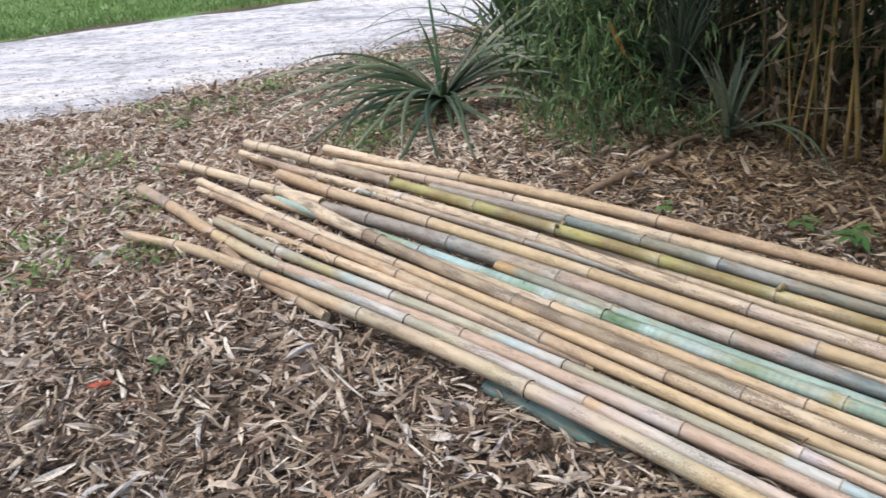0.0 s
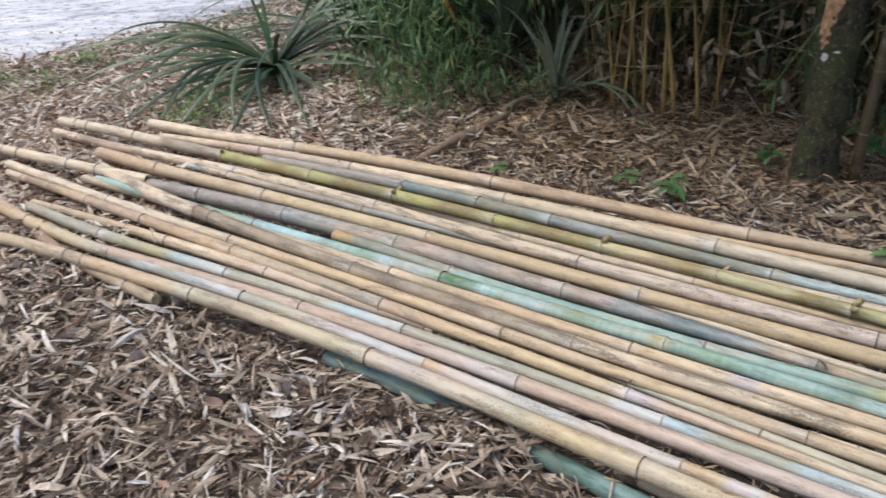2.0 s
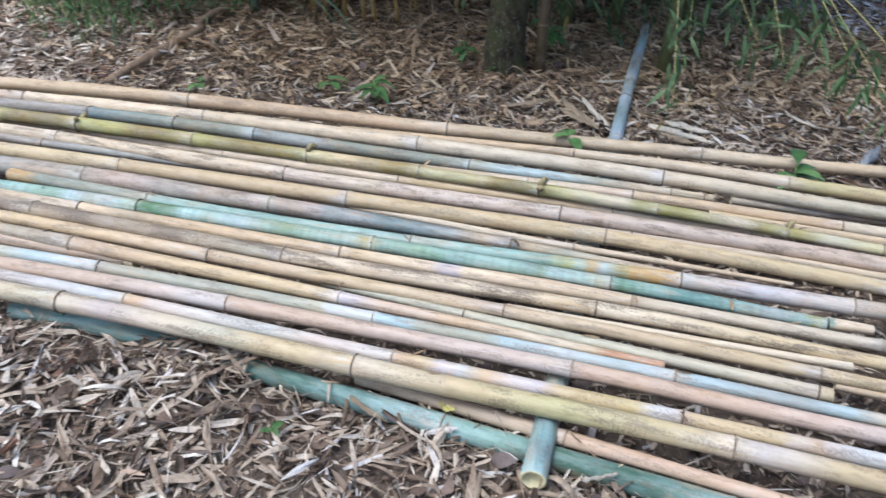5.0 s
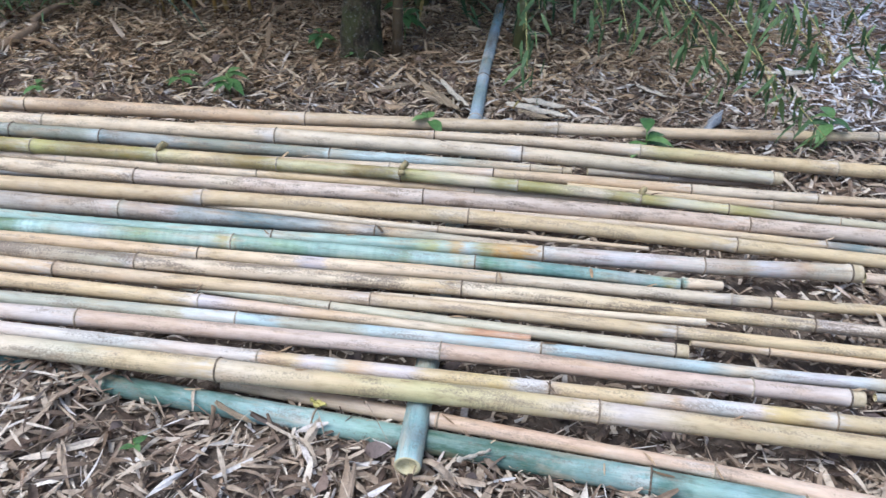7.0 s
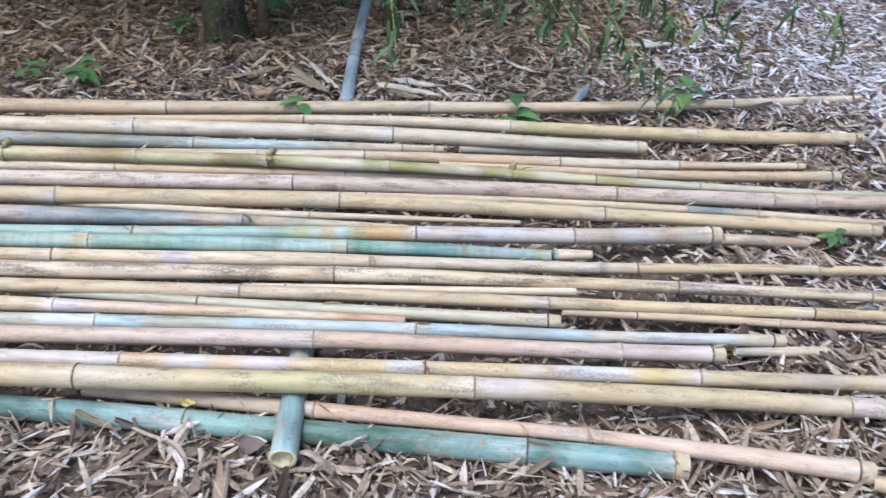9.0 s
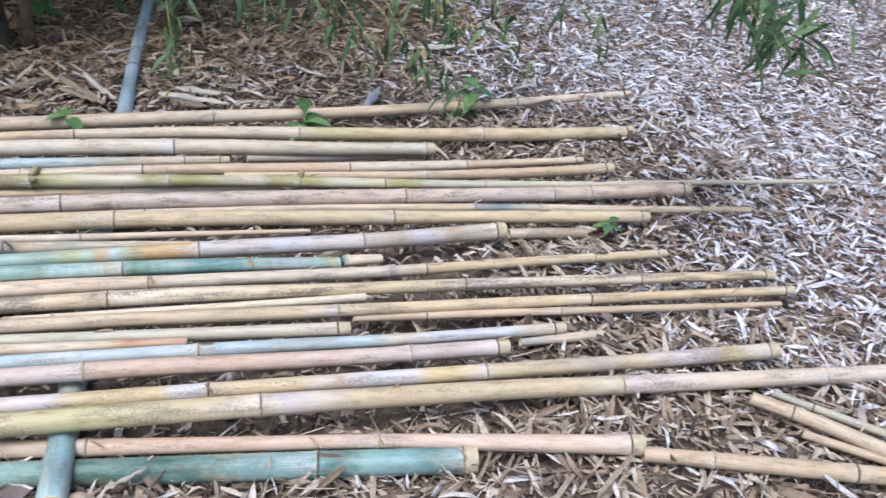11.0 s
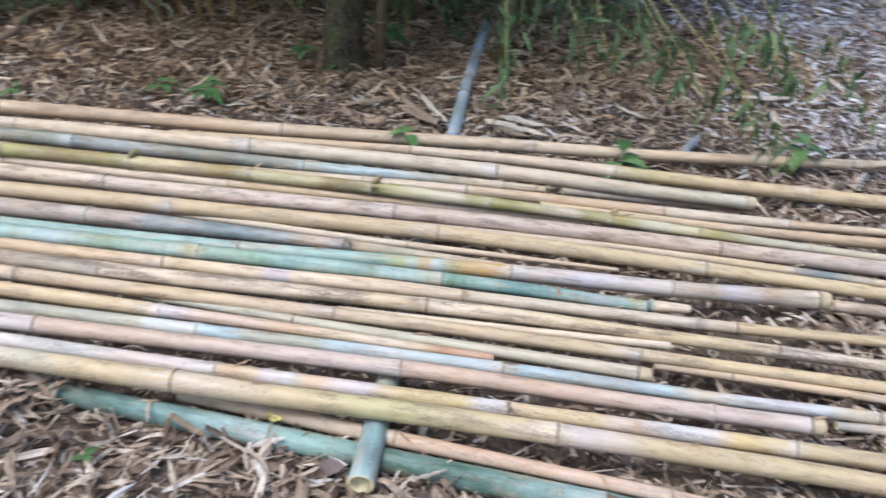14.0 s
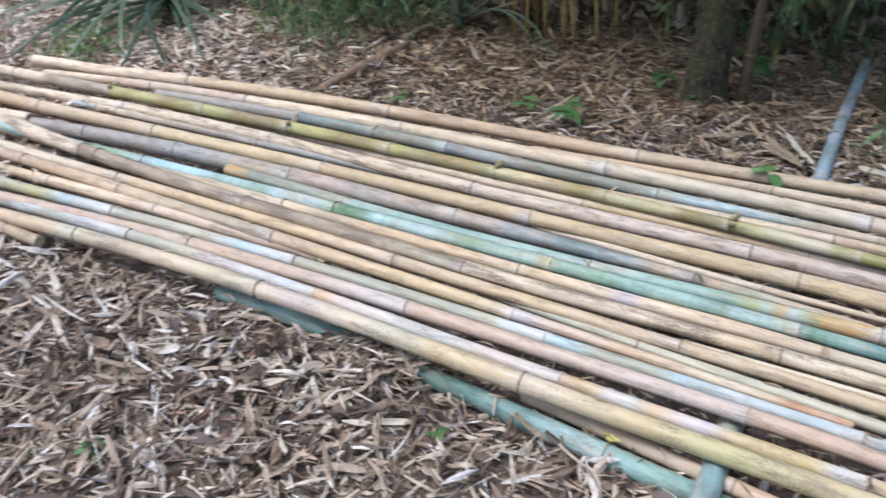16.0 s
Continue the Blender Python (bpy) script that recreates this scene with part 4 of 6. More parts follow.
bamboo_pole([(0.221, 3.043, 0.084), (0.362, 2.874, 0.086), (0.642, 2.537, 0.089), (0.925, 2.204, 0.095), (1.215, 1.877, 0.101), (1.513, 1.557, 0.107), (1.820, 1.246, 0.102), (2.138, 0.946, 0.081), (2.470, 0.658, 0.063)],
            [(0.00, 0.0253), (0.66, 0.0212), (1.53, 0.0203), (2.41, 0.0239), (3.28, 0.0256)], [0.59, 1.54, 2.35, 2.82],
            [(0.000, ORANGE), (0.019, ORANGE), (0.043, MOSS), (0.175, SAGE), (0.198, TEALPALE), (0.325, TEAL), (0.386, TEALPALE), (0.408, TEALPALE), (0.462, TEAL), (0.472, SAGE), (0.513, TEALPALE), (0.594, TEAL), (0.619, LIME), (0.626, TEALPALE), (0.639, ORANGE), (0.648, BLUE), (0.664, OLIVE), (0.676, ORANGE), (0.712, ORANGE), (0.716, WHITE), (0.730, ASHPINK), (0.781, LILAC), (0.859, ASHPINK), (0.895, BROWNPALE), (0.911, LILAC), (0.949, BROWNPALE), (0.987, PALE), (1.000, BONE)],
            'blue-green bamboo pole turning orange and then lilac pink', 0.2, wax=0.2)
bamboo_pole([(2.504, 0.654, 0.034), (2.594, 0.554, 0.030), (2.685, 0.455, 0.022)],
            [(0.00, 0.0174), (0.13, 0.0195), (0.27, 0.0166)], [],
            [(0.000, PINK), (0.300, WORN), (1.000, BROWN)],
            'short brownish bamboo offcut half under leaves', 0.5)
bamboo_pole([(-0.867, 4.109, 0.062), (-0.587, 3.788, 0.070), (-0.302, 3.472, 0.079), (-0.016, 3.157, 0.087), (0.270, 2.842, 0.095), (0.555, 2.525, 0.102), (0.837, 2.207, 0.109), (1.119, 1.888, 0.113), (1.402, 1.569, 0.117), (1.688, 1.254, 0.113), (1.981, 0.946, 0.089)],
            [(0.00, 0.0225), (0.85, 0.0248), (1.70, 0.0254), (2.55, 0.0244), (3.41, 0.0217), (4.26, 0.0175)], [1.16, 2.13, 2.96, 3.68],
            [(0.000, TEALPALE), (0.013, TEALPALE), (0.174, TEAL), (0.232, MOSSGREEN), (0.264, TEALPALE), (0.271, SKYBAND), (0.302, BLUEBAND), (0.318, SKYBAND), (0.356, SKYBAND), (0.369, TEAL), (0.392, TEALPALE), (0.420, MOSSGREEN), (0.439, BLUE), (0.458, SAGE), (0.476, BLUE), (0.494, MOSSGREEN), (0.502, LEAFGREEN), (0.516, LEAFGREEN), (0.532, GREEN), (0.543, SKYBAND), (0.558, TEALPALE), (0.590, BLUE), (0.628, MOSSGREEN), (0.658, TEALPALE), (0.681, TEALPALE), (0.688, LIME), (0.690, LIME), (0.693, LIME), (0.696, SKYBAND), (0.696, LIME), (0.700, TEAL), (0.726, MOSSGREEN), (0.757, TEAL), (0.788, TEALPALE), (0.812, TEAL), (0.818, MOSSGREEN), (0.823, SKYBAND), (0.848, TEALPALE), (0.860, LIMEPALE), (0.864, BLUE), (0.868, LEAFGREEN), (0.893, TEAL), (0.920, DEEP), (0.947, TEAL), (0.969, SLATEBLUE), (0.987, TEAL), (0.990, OLIVE), (0.996, LIME), (1.000, TEAL)],
            'blue-green waxy bamboo pole with bright bloom bands', 0.15, wax=0.3, lip=False)
bamboo_pole([(1.999, 0.947, 0.084), (2.044, 0.911, 0.080), (2.088, 0.875, 0.074)],
            [(0.00, 0.0171), (0.06, 0.0155), (0.11, 0.0131)], [],
            [(0.000, TEAL), (0.150, BONE), (1.000, PALE)],
            'splintered dry bamboo end piece', 0.3, hollow=0.0)
bamboo_pole([(1.263, 1.682, 0.101), (1.450, 1.474, 0.105), (1.632, 1.260, 0.104)],
            [(0.00, 0.0063), (0.28, 0.0078), (0.56, 0.0073)], [],
            [(0.000, BONE), (0.500, AMBER), (0.700, PALE), (1.000, BONE)],
            'thin split sliver of pale bamboo on a tan pole', 0.2, hollow=0.0)
bamboo_pole([(-0.941, 4.168, 0.052), (-0.629, 3.843, 0.058), (-0.335, 3.502, 0.066), (-0.044, 3.157, 0.074), (0.247, 2.813, 0.082), (0.541, 2.471, 0.090), (0.835, 2.130, 0.096), (1.131, 1.791, 0.101), (1.431, 1.455, 0.104), (1.740, 1.127, 0.095), (2.061, 0.812, 0.071), (2.393, 0.506, 0.050), (2.717, 0.193, 0.031)],
            [(0.00, 0.0225), (0.90, 0.0228), (1.80, 0.0224), (2.70, 0.0213), (3.60, 0.0194), (4.51, 0.0168), (5.41, 0.0134)], [2.02, 2.97, 3.84, 4.49, 4.60, 5.15],
            [(0.000, TAN), (0.121, TAN), (0.238, WORN), (0.332, TAN), (0.379, BONE), (0.412, WORN), (0.443, TAN), (0.508, TAN), (0.544, TAN), (0.550, BONE), (0.552, GOLD_TAN), (0.602, BONE), (0.608, LILAC), (0.617, LILAC), (0.620, BONE), (0.704, TAN), (0.727, PALE), (0.825, PALE), (0.831, GREY), (0.836, PALE), (0.849, TAN), (0.854, YELLOW), (1.000, YELLOW)],
            'dry tan bamboo pole lying beside a blue-green one', 0.4)
bamboo_pole([(-1.554, 4.813, 0.082), (-1.236, 4.520, 0.084), (-0.918, 4.228, 0.086), (-0.601, 3.935, 0.091)],
            [(0.00, 0.0273), (0.43, 0.0273), (0.86, 0.0273), (1.30, 0.0273)], [0.16, 0.29, 0.71, 0.93],
            [(0.000, BONE), (0.500, BONEPALE), (1.000, BONE)],
            'bone-white bamboo pole with a broken tip', 0.2, lip=False)
bamboo_pole([(-0.877, 4.249, 0.076), (-0.639, 3.871, 0.080), (-0.383, 3.509, 0.086), (-0.117, 3.157, 0.092), (0.156, 2.812, 0.098), (0.434, 2.472, 0.105), (0.717, 2.137, 0.110), (1.005, 1.806, 0.114), (1.299, 1.480, 0.118), (1.597, 1.159, 0.114), (1.900, 0.842, 0.091), (2.203, 0.526, 0.070), (2.501, 0.205, 0.051), (2.785, -0.130, 0.044)],
            [(0.00, 0.0353), (0.89, 0.0314), (1.77, 0.0278), (2.65, 0.0244), (3.53, 0.0212), (4.40, 0.0183), (5.28, 0.0156), (5.72, 0.0144)], [0.96, 1.07, 1.93, 2.85, 3.78, 4.72, 5.27],
            [(0.000, BONE), (0.159, BONE), (0.169, BROWN), (0.199, WORN), (0.221, WORNDARK), (0.331, WORN), (0.380, WORNDARK), (0.452, WORN), (0.493, SAGE), (0.494, PALE), (0.498, LILAC), (0.500, PALE), (0.508, PALE), (0.536, PALE), (0.588, PALE), (0.597, BONEPALE), (0.658, YELLOW), (0.662, BONEPALE), (0.753, YELLOW), (0.824, YELLOW), (0.827, LILACPALE), (0.862, PALE), (1.000, YELLOW)],
            'mouldy weathered bamboo pole with a pale stretch', 1.2)
bamboo_pole([(-1.387, 4.543, 0.051), (-1.077, 4.169, 0.053), (-0.765, 3.797, 0.058), (-0.448, 3.430, 0.066), (-0.129, 3.065, 0.075), (0.187, 2.697, 0.083), (0.499, 2.326, 0.091), (0.810, 1.953, 0.097), (1.123, 1.583, 0.102), (1.443, 1.219, 0.104), (1.773, 0.864, 0.083), (2.109, 0.515, 0.059), (2.443, 0.164, 0.039), (2.761, -0.201, 0.031)],
            [(0.00, 0.0251), (0.97, 0.0243), (1.94, 0.0230), (2.91, 0.0215), (3.88, 0.0196), (4.85, 0.0174), (5.82, 0.0149), (6.31, 0.0135)], [0.97, 1.84, 3.17, 4.09, 4.90, 5.63],
            [(0.000, BONE), (0.224, PALE), (0.302, TAN), (0.394, GOLD_TAN), (0.499, TAN), (0.506, BROWN), (0.508, TAN), (0.552, TAN), (0.566, GOLD_TAN), (0.623, TAN), (0.647, BROWNPALE), (0.652, TAN), (0.769, GOLD_TAN), (0.776, GREY), (0.779, YELLOW), (1.000, YELLOW)],
            'dry tan bamboo pole lying in the pile', 0.45)
bamboo_pole([(1.283, 1.443, 0.100), (1.386, 1.334, 0.098), (1.639, 1.064, 0.092), (1.906, 0.807, 0.075)],
            [(0.00, 0.0089), (0.15, 0.0089), (0.52, 0.0105), (0.89, 0.0119)], [0.11],
            [(0.000, PALE), (0.500, BONEPALE), (1.000, BONEPALE)],
            'slim white-tan bamboo pole with a broken end', 0.15)
bamboo_pole([(1.826, 0.793, 0.059), (2.118, 0.473, 0.041), (2.405, 0.149, 0.023), (2.687, -0.181, 0.014)],
            [(0.00, 0.0097), (0.43, 0.0114), (0.87, 0.0109), (1.30, 0.0081)], [0.20, 0.59],
            [(0.000, TAN), (0.600, TAN), (1.000, YELLOW)],
            'thin tan bamboo stick on the litter', 0.25)
bamboo_pole([(-1.363, 4.421, 0.044), (-1.082, 4.097, 0.050), (-0.805, 3.768, 0.057), (-0.530, 3.437, 0.067), (-0.255, 3.107, 0.075), (0.021, 2.777, 0.083), (0.297, 2.447, 0.090), (0.573, 2.118, 0.095), (0.849, 1.788, 0.098), (1.125, 1.459, 0.100), (1.403, 1.131, 0.096), (1.480, 1.039, 0.096)],
            [(0.00, 0.0178), (0.86, 0.0237), (1.72, 0.0260), (2.58, 0.0247), (3.44, 0.0199), (4.30, 0.0115), (4.42, 0.0115)], [0.16, 0.42, 0.76, 1.21, 1.83, 2.62, 3.53],
            [(0.000, BONE), (0.035, BONE), (0.050, BROWN), (0.167, TAN), (0.179, BROWNPALE), (0.315, BROWNPALE), (0.425, TAN), (0.586, WORN), (0.597, BROWNPALE), (0.690, GOLD_TAN), (0.779, YELLOW), (0.785, YELLOW), (0.793, PALE), (0.797, LILACPALE), (0.801, LILAC), (0.827, PINK), (0.857, PINK), (0.874, AMBER), (0.940, PALE), (0.960, TAN), (0.969, RUST), (1.000, RUST)],
            'dry bamboo pole ending in a reddish split', 0.35, lip=False)
bamboo_pole([(0.905, 1.835, 0.082), (1.054, 1.634, 0.088), (1.279, 1.332, 0.096), (1.517, 1.041, 0.095), (1.769, 0.764, 0.076)],
            [(0.00, 0.0100), (0.63, 0.0150), (1.38, 0.0179)], [0.44],
            [(0.000, SAGE), (0.300, SAGEPALE), (0.600, SAGEPALE), (1.000, PALE)],
            'grey-green bamboo pole with a sawn end', 0.3, wax=0.06)
bamboo_pole([(-1.127, 3.847, 0.055), (-0.849, 3.508, 0.062), (-0.548, 3.189, 0.069), (-0.242, 2.877, 0.076), (0.062, 2.563, 0.083), (0.360, 2.242, 0.090), (0.652, 1.916, 0.096), (0.940, 1.587, 0.100), (1.230, 1.259, 0.103), (1.525, 0.936, 0.094), (1.828, 0.620, 0.071), (2.137, 0.311, 0.052)],
            [(0.00, 0.0258), (0.88, 0.0241), (1.75, 0.0222), (2.63, 0.0203), (3.50, 0.0182), (4.38, 0.0161), (4.82, 0.0150)], [0.60, 1.37, 2.20, 3.07, 3.86],
            [(0.000, WORN), (0.069, SAGE), (0.120, SAGE), (0.127, WHITE), (0.139, SAGE), (0.207, LIMEPALE), (0.229, BLUE), (0.273, ICE), (0.284, ICE), (0.287, SAGE), (0.379, SAGEPALE), (0.412, BLUE), (0.437, ICE), (0.456, ICE), (0.458, WORN), (0.475, SAGE), (0.542, SAGE), (0.581, SAGE), (0.605, SAGEPALE), (0.612, ICE), (0.637, ICE), (0.638, WORN), (0.640, BLUE), (0.659, BLUE), (0.665, SAGE), (0.704, SAGE), (0.710, BLUE), (0.742, ICE), (0.772, BLUE), (0.800, ICE), (0.802, PALE), (0.810, BLUE), (0.861, SLATEBLUE), (0.885, BLUE), (0.903, PALE), (0.921, ICE), (0.948, LILAC), (0.966, ICE), (0.981, YELLOW), (1.000, PALE)],
            'bamboo pole banded in whitish blue bloom', 0.3, wax=0.12)
bamboo_pole([(-1.147, 3.968, 0.033), (-0.850, 3.665, 0.043), (-0.557, 3.360, 0.053), (-0.268, 3.051, 0.061), (0.017, 2.738, 0.067), (0.299, 2.422, 0.071), (0.466, 2.235, 0.073)],
            [(0.00, 0.0160), (0.85, 0.0230), (1.69, 0.0215), (2.37, 0.0177)], [0.17, 0.72, 0.99, 1.58],
            [(0.000, TAN), (0.300, TAN), (0.500, BONE), (0.750, PINK), (1.000, BROWN)],
            'slim pinkish bamboo pole tucked between two others', 0.35)
bamboo_pole([(-0.701, 3.199, 0.075), (-0.448, 2.958, 0.081), (-0.129, 2.655, 0.089), (0.177, 2.341, 0.096), (0.474, 2.018, 0.103), (0.766, 1.690, 0.108), (1.056, 1.361, 0.113), (1.348, 1.033, 0.114), (1.645, 0.710, 0.093), (1.950, 0.395, 0.072)],
            [(0.00, 0.0243), (0.79, 0.0236), (1.67, 0.0224), (2.55, 0.0213), (3.42, 0.0205), (3.86, 0.0201)], [1.05, 1.90, 2.85, 3.60],
            [(0.000, ROSY), (0.182, ROSY), (0.385, PINKTAN), (0.464, LILACPALE), (0.490, LILACPALE), (0.495, ROSY), (0.549, PINKTAN), (0.694, PINKLILAC), (0.737, PINKLILAC), (0.741, PINKTAN), (0.837, PINKTAN), (0.931, PINKLILAC), (1.000, LILACPALE)],
            'pinkish bamboo pole with a sawn end', 0.25)
bamboo_pole([(2.029, 0.392, 0.033), (2.117, 0.307, 0.030), (2.205, 0.222, 0.025)],
            [(0.00, 0.0108), (0.12, 0.0130), (0.24, 0.0131)], [],
            [(0.000, SLATEBLUE), (0.500, PALE), (1.000, PALE)],
            'small pale bamboo offcut on the litter', 0.2)
bamboo_pole([(-1.681, 4.427, 0.059), (-1.383, 4.055, 0.059), (-1.102, 3.665, 0.060), (-0.795, 3.301, 0.066), (-0.466, 2.958, 0.073), (-0.135, 2.617, 0.080), (0.186, 2.266, 0.087), (0.496, 1.904, 0.094), (0.801, 1.538, 0.100), (1.111, 1.178, 0.104), (1.432, 0.827, 0.095), (1.760, 0.482, 0.072), (2.085, 0.136, 0.053), (2.411, -0.211, 0.039)],
            [(0.00, 0.0341), (0.96, 0.0284), (1.91, 0.0240), (2.86, 0.0210), (3.81, 0.0194), (4.76, 0.0191), (5.72, 0.0203), (6.19, 0.0214)], [0.39, 0.98, 1.62, 2.37, 3.18, 3.98, 4.69, 5.35, 6.15],
            [(0.000, BROWNPALE), (0.058, GREY), (0.065, AMBER), (0.151, AMBER), (0.166, YELLOW), (0.256, SAGEPALE), (0.266, SAGE), (0.294, ICE), (0.318, SAGE), (0.341, ICE), (0.381, WHITE), (0.384, SAGE), (0.420, SAGEPALE), (0.442, LILACPALE), (0.511, ICE), (0.513, AMBER), (0.520, AMBER), (0.526, LILACPALE), (0.586, ICE), (0.612, LILACPALE), (0.642, WHITE), (0.642, AMBER), (0.647, AMBER), (0.656, YELLOW), (0.664, LILAC), (0.668, LILACPALE), (0.669, AMBER), (0.672, ICE), (0.678, TAN), (0.684, AMBER), (0.691, LILACPALE), (0.705, LILAC), (0.708, YELLOW), (0.741, GOLDEN), (0.746, WHITE), (0.757, WHITE), (0.758, AMBER), (0.763, YELLOW), (0.793, YELLOW), (0.799, LILACPALE), (0.804, AMBER), (0.808, LILACPALE), (0.821, ICE), (0.836, LILACPALE), (0.841, GOLDEN), (0.861, YELLOW), (0.863, WHITE), (0.865, YELLOW), (0.890, YELLOW), (0.914, GREYTAN), (0.929, YELLOW), (0.949, LILACPALE), (0.968, LILACPALE), (0.973, GOLDEN), (1.000, LILACPALE)],
            'bamboo pole patched white, orange, lilac and yellow, with a crooked tip', 0.5)
bamboo_pole([(-1.552, 3.750, 0.053), (-1.171, 3.511, 0.058), (-0.850, 3.215, 0.067), (-0.537, 2.910, 0.075), (-0.226, 2.604, 0.083), (0.075, 2.290, 0.091), (0.363, 1.962, 0.099), (0.643, 1.627, 0.105), (0.924, 1.293, 0.110), (1.214, 0.966, 0.111), (1.512, 0.648, 0.092), (1.808, 0.328, 0.070), (2.091, -0.004, 0.052), (2.374, -0.337, 0.040), (2.535, -0.528, 0.033)],
            [(0.00, 0.0247), (0.89, 0.0260), (1.76, 0.0268), (2.63, 0.0268), (3.51, 0.0263), (4.38, 0.0250), (5.25, 0.0232), (5.94, 0.0220)], [0.36, 0.90, 1.01, 1.63, 2.44, 3.33, 4.23, 5.11, 5.69],
            [(0.000, WORN), (0.015, TAN), (0.165, TAN), (0.179, AMBER), (0.247, TAN), (0.274, SAGEPALE), (0.306, WORN), (0.344, PALE), (0.404, SAGEPALE), (0.410, PALE), (0.414, PALE), (0.434, PINKASH), (0.468, PALE), (0.499, SAGEPALE), (0.516, YELLOW), (0.524, YELLOW), (0.559, YELLOW), (0.562, PALE), (0.602, YELLOW), (0.646, LIMEPALE), (0.701, YELLOW), (0.711, BONE), (0.714, PALE), (0.722, LILACPALE), (0.751, YELLOW), (0.801, YELLOW), (0.857, GOLD_TAN), (0.860, YELLOW), (0.863, LILACPALE), (0.923, PALE), (1.000, LILACPALE)],
            'thick tan bamboo pole along the front of the pile', 0.5)
bamboo_pole([(0.829, 1.456, 0.038), (1.514, 0.495, 0.053), (1.835, -0.009, 0.058)],
            [(0.53, 0.0188), (1.18, 0.0158), (1.77, 0.0240)], [0.55, 1.17],
            [(0, TAN), (0.4, ROSY), (1, PINK)], 'rosy tan bamboo pole lying on the litter', 0.25)
bamboo_pole([(1.819, -0.016, 0.048), (2.519, -1.377, 0.048)],
            [(0.02, 0.0178), (0.45, 0.0208)], [0.16, 0.49, 0.82, 1.15, 1.48],
            [(0, TAN), (1, YELLOW)], 'golden tan bamboo pole end to end with a rosy one')
bamboo_pole([(0.112, 2.270, 0.009), (0.334, 2.034, 0.014), (1.604, 0.302, 0.029)],
            [(0.32, 0.0264), (1.17, 0.0286), (2.46, 0.0308)], [1.345, 2.12],
            [(0, DEEP), (0.12, TEAL), (0.2, DEEP), (0.324, DARKGREEN), (0.364, DARKGREEN), (0.414, DEEP), (0.461, DEEP), (0.481, SKY), (0.603, TEAL), (0.636, DEEP), (0.656, DARKGREEN), (0.74, DARKGREEN), (0.781, DEEP), (0.848, SKY), (0.862, DEEP), (0.88, DARKGREEN), (0.898, TEAL), (0.93, SKY), (0.96, DEEP), (0.985, SLATE), (1, TAN)], 'thick fresh green bamboo pole with bluish bloom, half buried', 0.3, wax=0.24)
bamboo_pole([(1.000, 0.938, 0.056), (2.759, 2.590, 0.040), (3.506, 3.266, 0.035)],
            [(0.02, 0.0300), (1.86, 0.0278), (3.11, 0.027)], [1.85, 2.31],
            [(0, SKYBAND), (0.008, SKY), (0.02, SLATE), (0.035, SKY), (0.05, SLATE), (0.07, SKY), (0.1, SAGE), (0.5, SLATE), (0.55, BLUEICE), (0.62, SLATE), (0.66, BLUEICE), (0.72, SLATEBLUE), (0.735, SLATE), (0.745, ICE), (0.77, BLUEICE), (0.82, SLATEBLUE), (0.86, BLUEICE), (0.9, BLUEBAND), (0.95, SLATE), (1, GREY)], 'grey-green bamboo crossbar under the pile', 0.3, wax=0.35, lip=False, hollow=0.012)
bamboo_pole([(-1.040, 3.551, 0.043), (-0.853, 3.245, 0.038), (-0.465, 2.778, 0.038)],
            [(0.21, 0.0236), (0.94, 0.0222)], [0.78],
            [(0, BROWN), (0.5, BROWN), (1, TAN)], 'short brown bamboo offcut with a pale sawn end', lip=False, hollow=0.004)
bamboo_pole([(2.154, -0.192, 0.053), (2.165, -0.310, 0.053), (2.115, -1.899, 0.053)],
            [(0.01, 0.0170), (0.21, 0.0187)], [0.1, 0.43, 0.77, 1.09, 1.43],
            [(0, TAN), (1, PALE)], 'tan bamboo pole in a second small bundle', group="second bundle")
bamboo_pole([(2.212, -0.234, 0.048), (2.294, -1.795, 0.048)],
            [(0.02, 0.0102), (0.16, 0.0111)], [0.1, 0.43, 0.76, 1.09, 1.42],
            [(0, SAGE), (1, TAN)], 'thin bamboo pole in a second small bundle', group="second bundle")
bamboo_pole([(2.118, -0.329, 0.038), (2.291, -1.698, 0.038)],
            [(0.01, 0.0107), (0.08, 0.0116)], [0.43, 0.76, 1.09],
            [(0, TAN), (1, TAN)], 'thin tan bamboo pole in a second small bundle', group="second bundle")



def scraps():
    """Bits of dry leaf and sheath that lie along the tops of the poles."""
    r = np.random.default_rng(81)
    spot = np.array(on_poles)
    spot = spot[r.random(len(spot)) < 0.22]
    n = len(spot)
    turn = r.normal(0, 0.7, n)
    d = spot[:, 3:]
    way = np.stack([d[:, 0] * np.cos(turn) - d[:, 1] * np.sin(turn), d[:, 0] * np.sin(turn) + d[:, 1] * np.cos(turn), d[:, 2] * np.cos(turn)], -1)
    L = r.uniform(0.008, 0.05, n)
    v, f = blade_cloud(spot[:, :3], way, np.tile((0.0, 0.0, 1.0), (n, 1)), L, L * r.uniform(0.06, 0.2, n) + 0.0015, r.normal(0, 0.15, n), r.normal(0, 0.6, n), (0.6, 0.95, 1.0, 0.85, 0.4))
    tagged(cloud_object("leaf_scraps", v, f, SHADY, smooth=False), "scraps of dry leaf lying on the poles", "leaf litter", kind="stuff")


scraps()


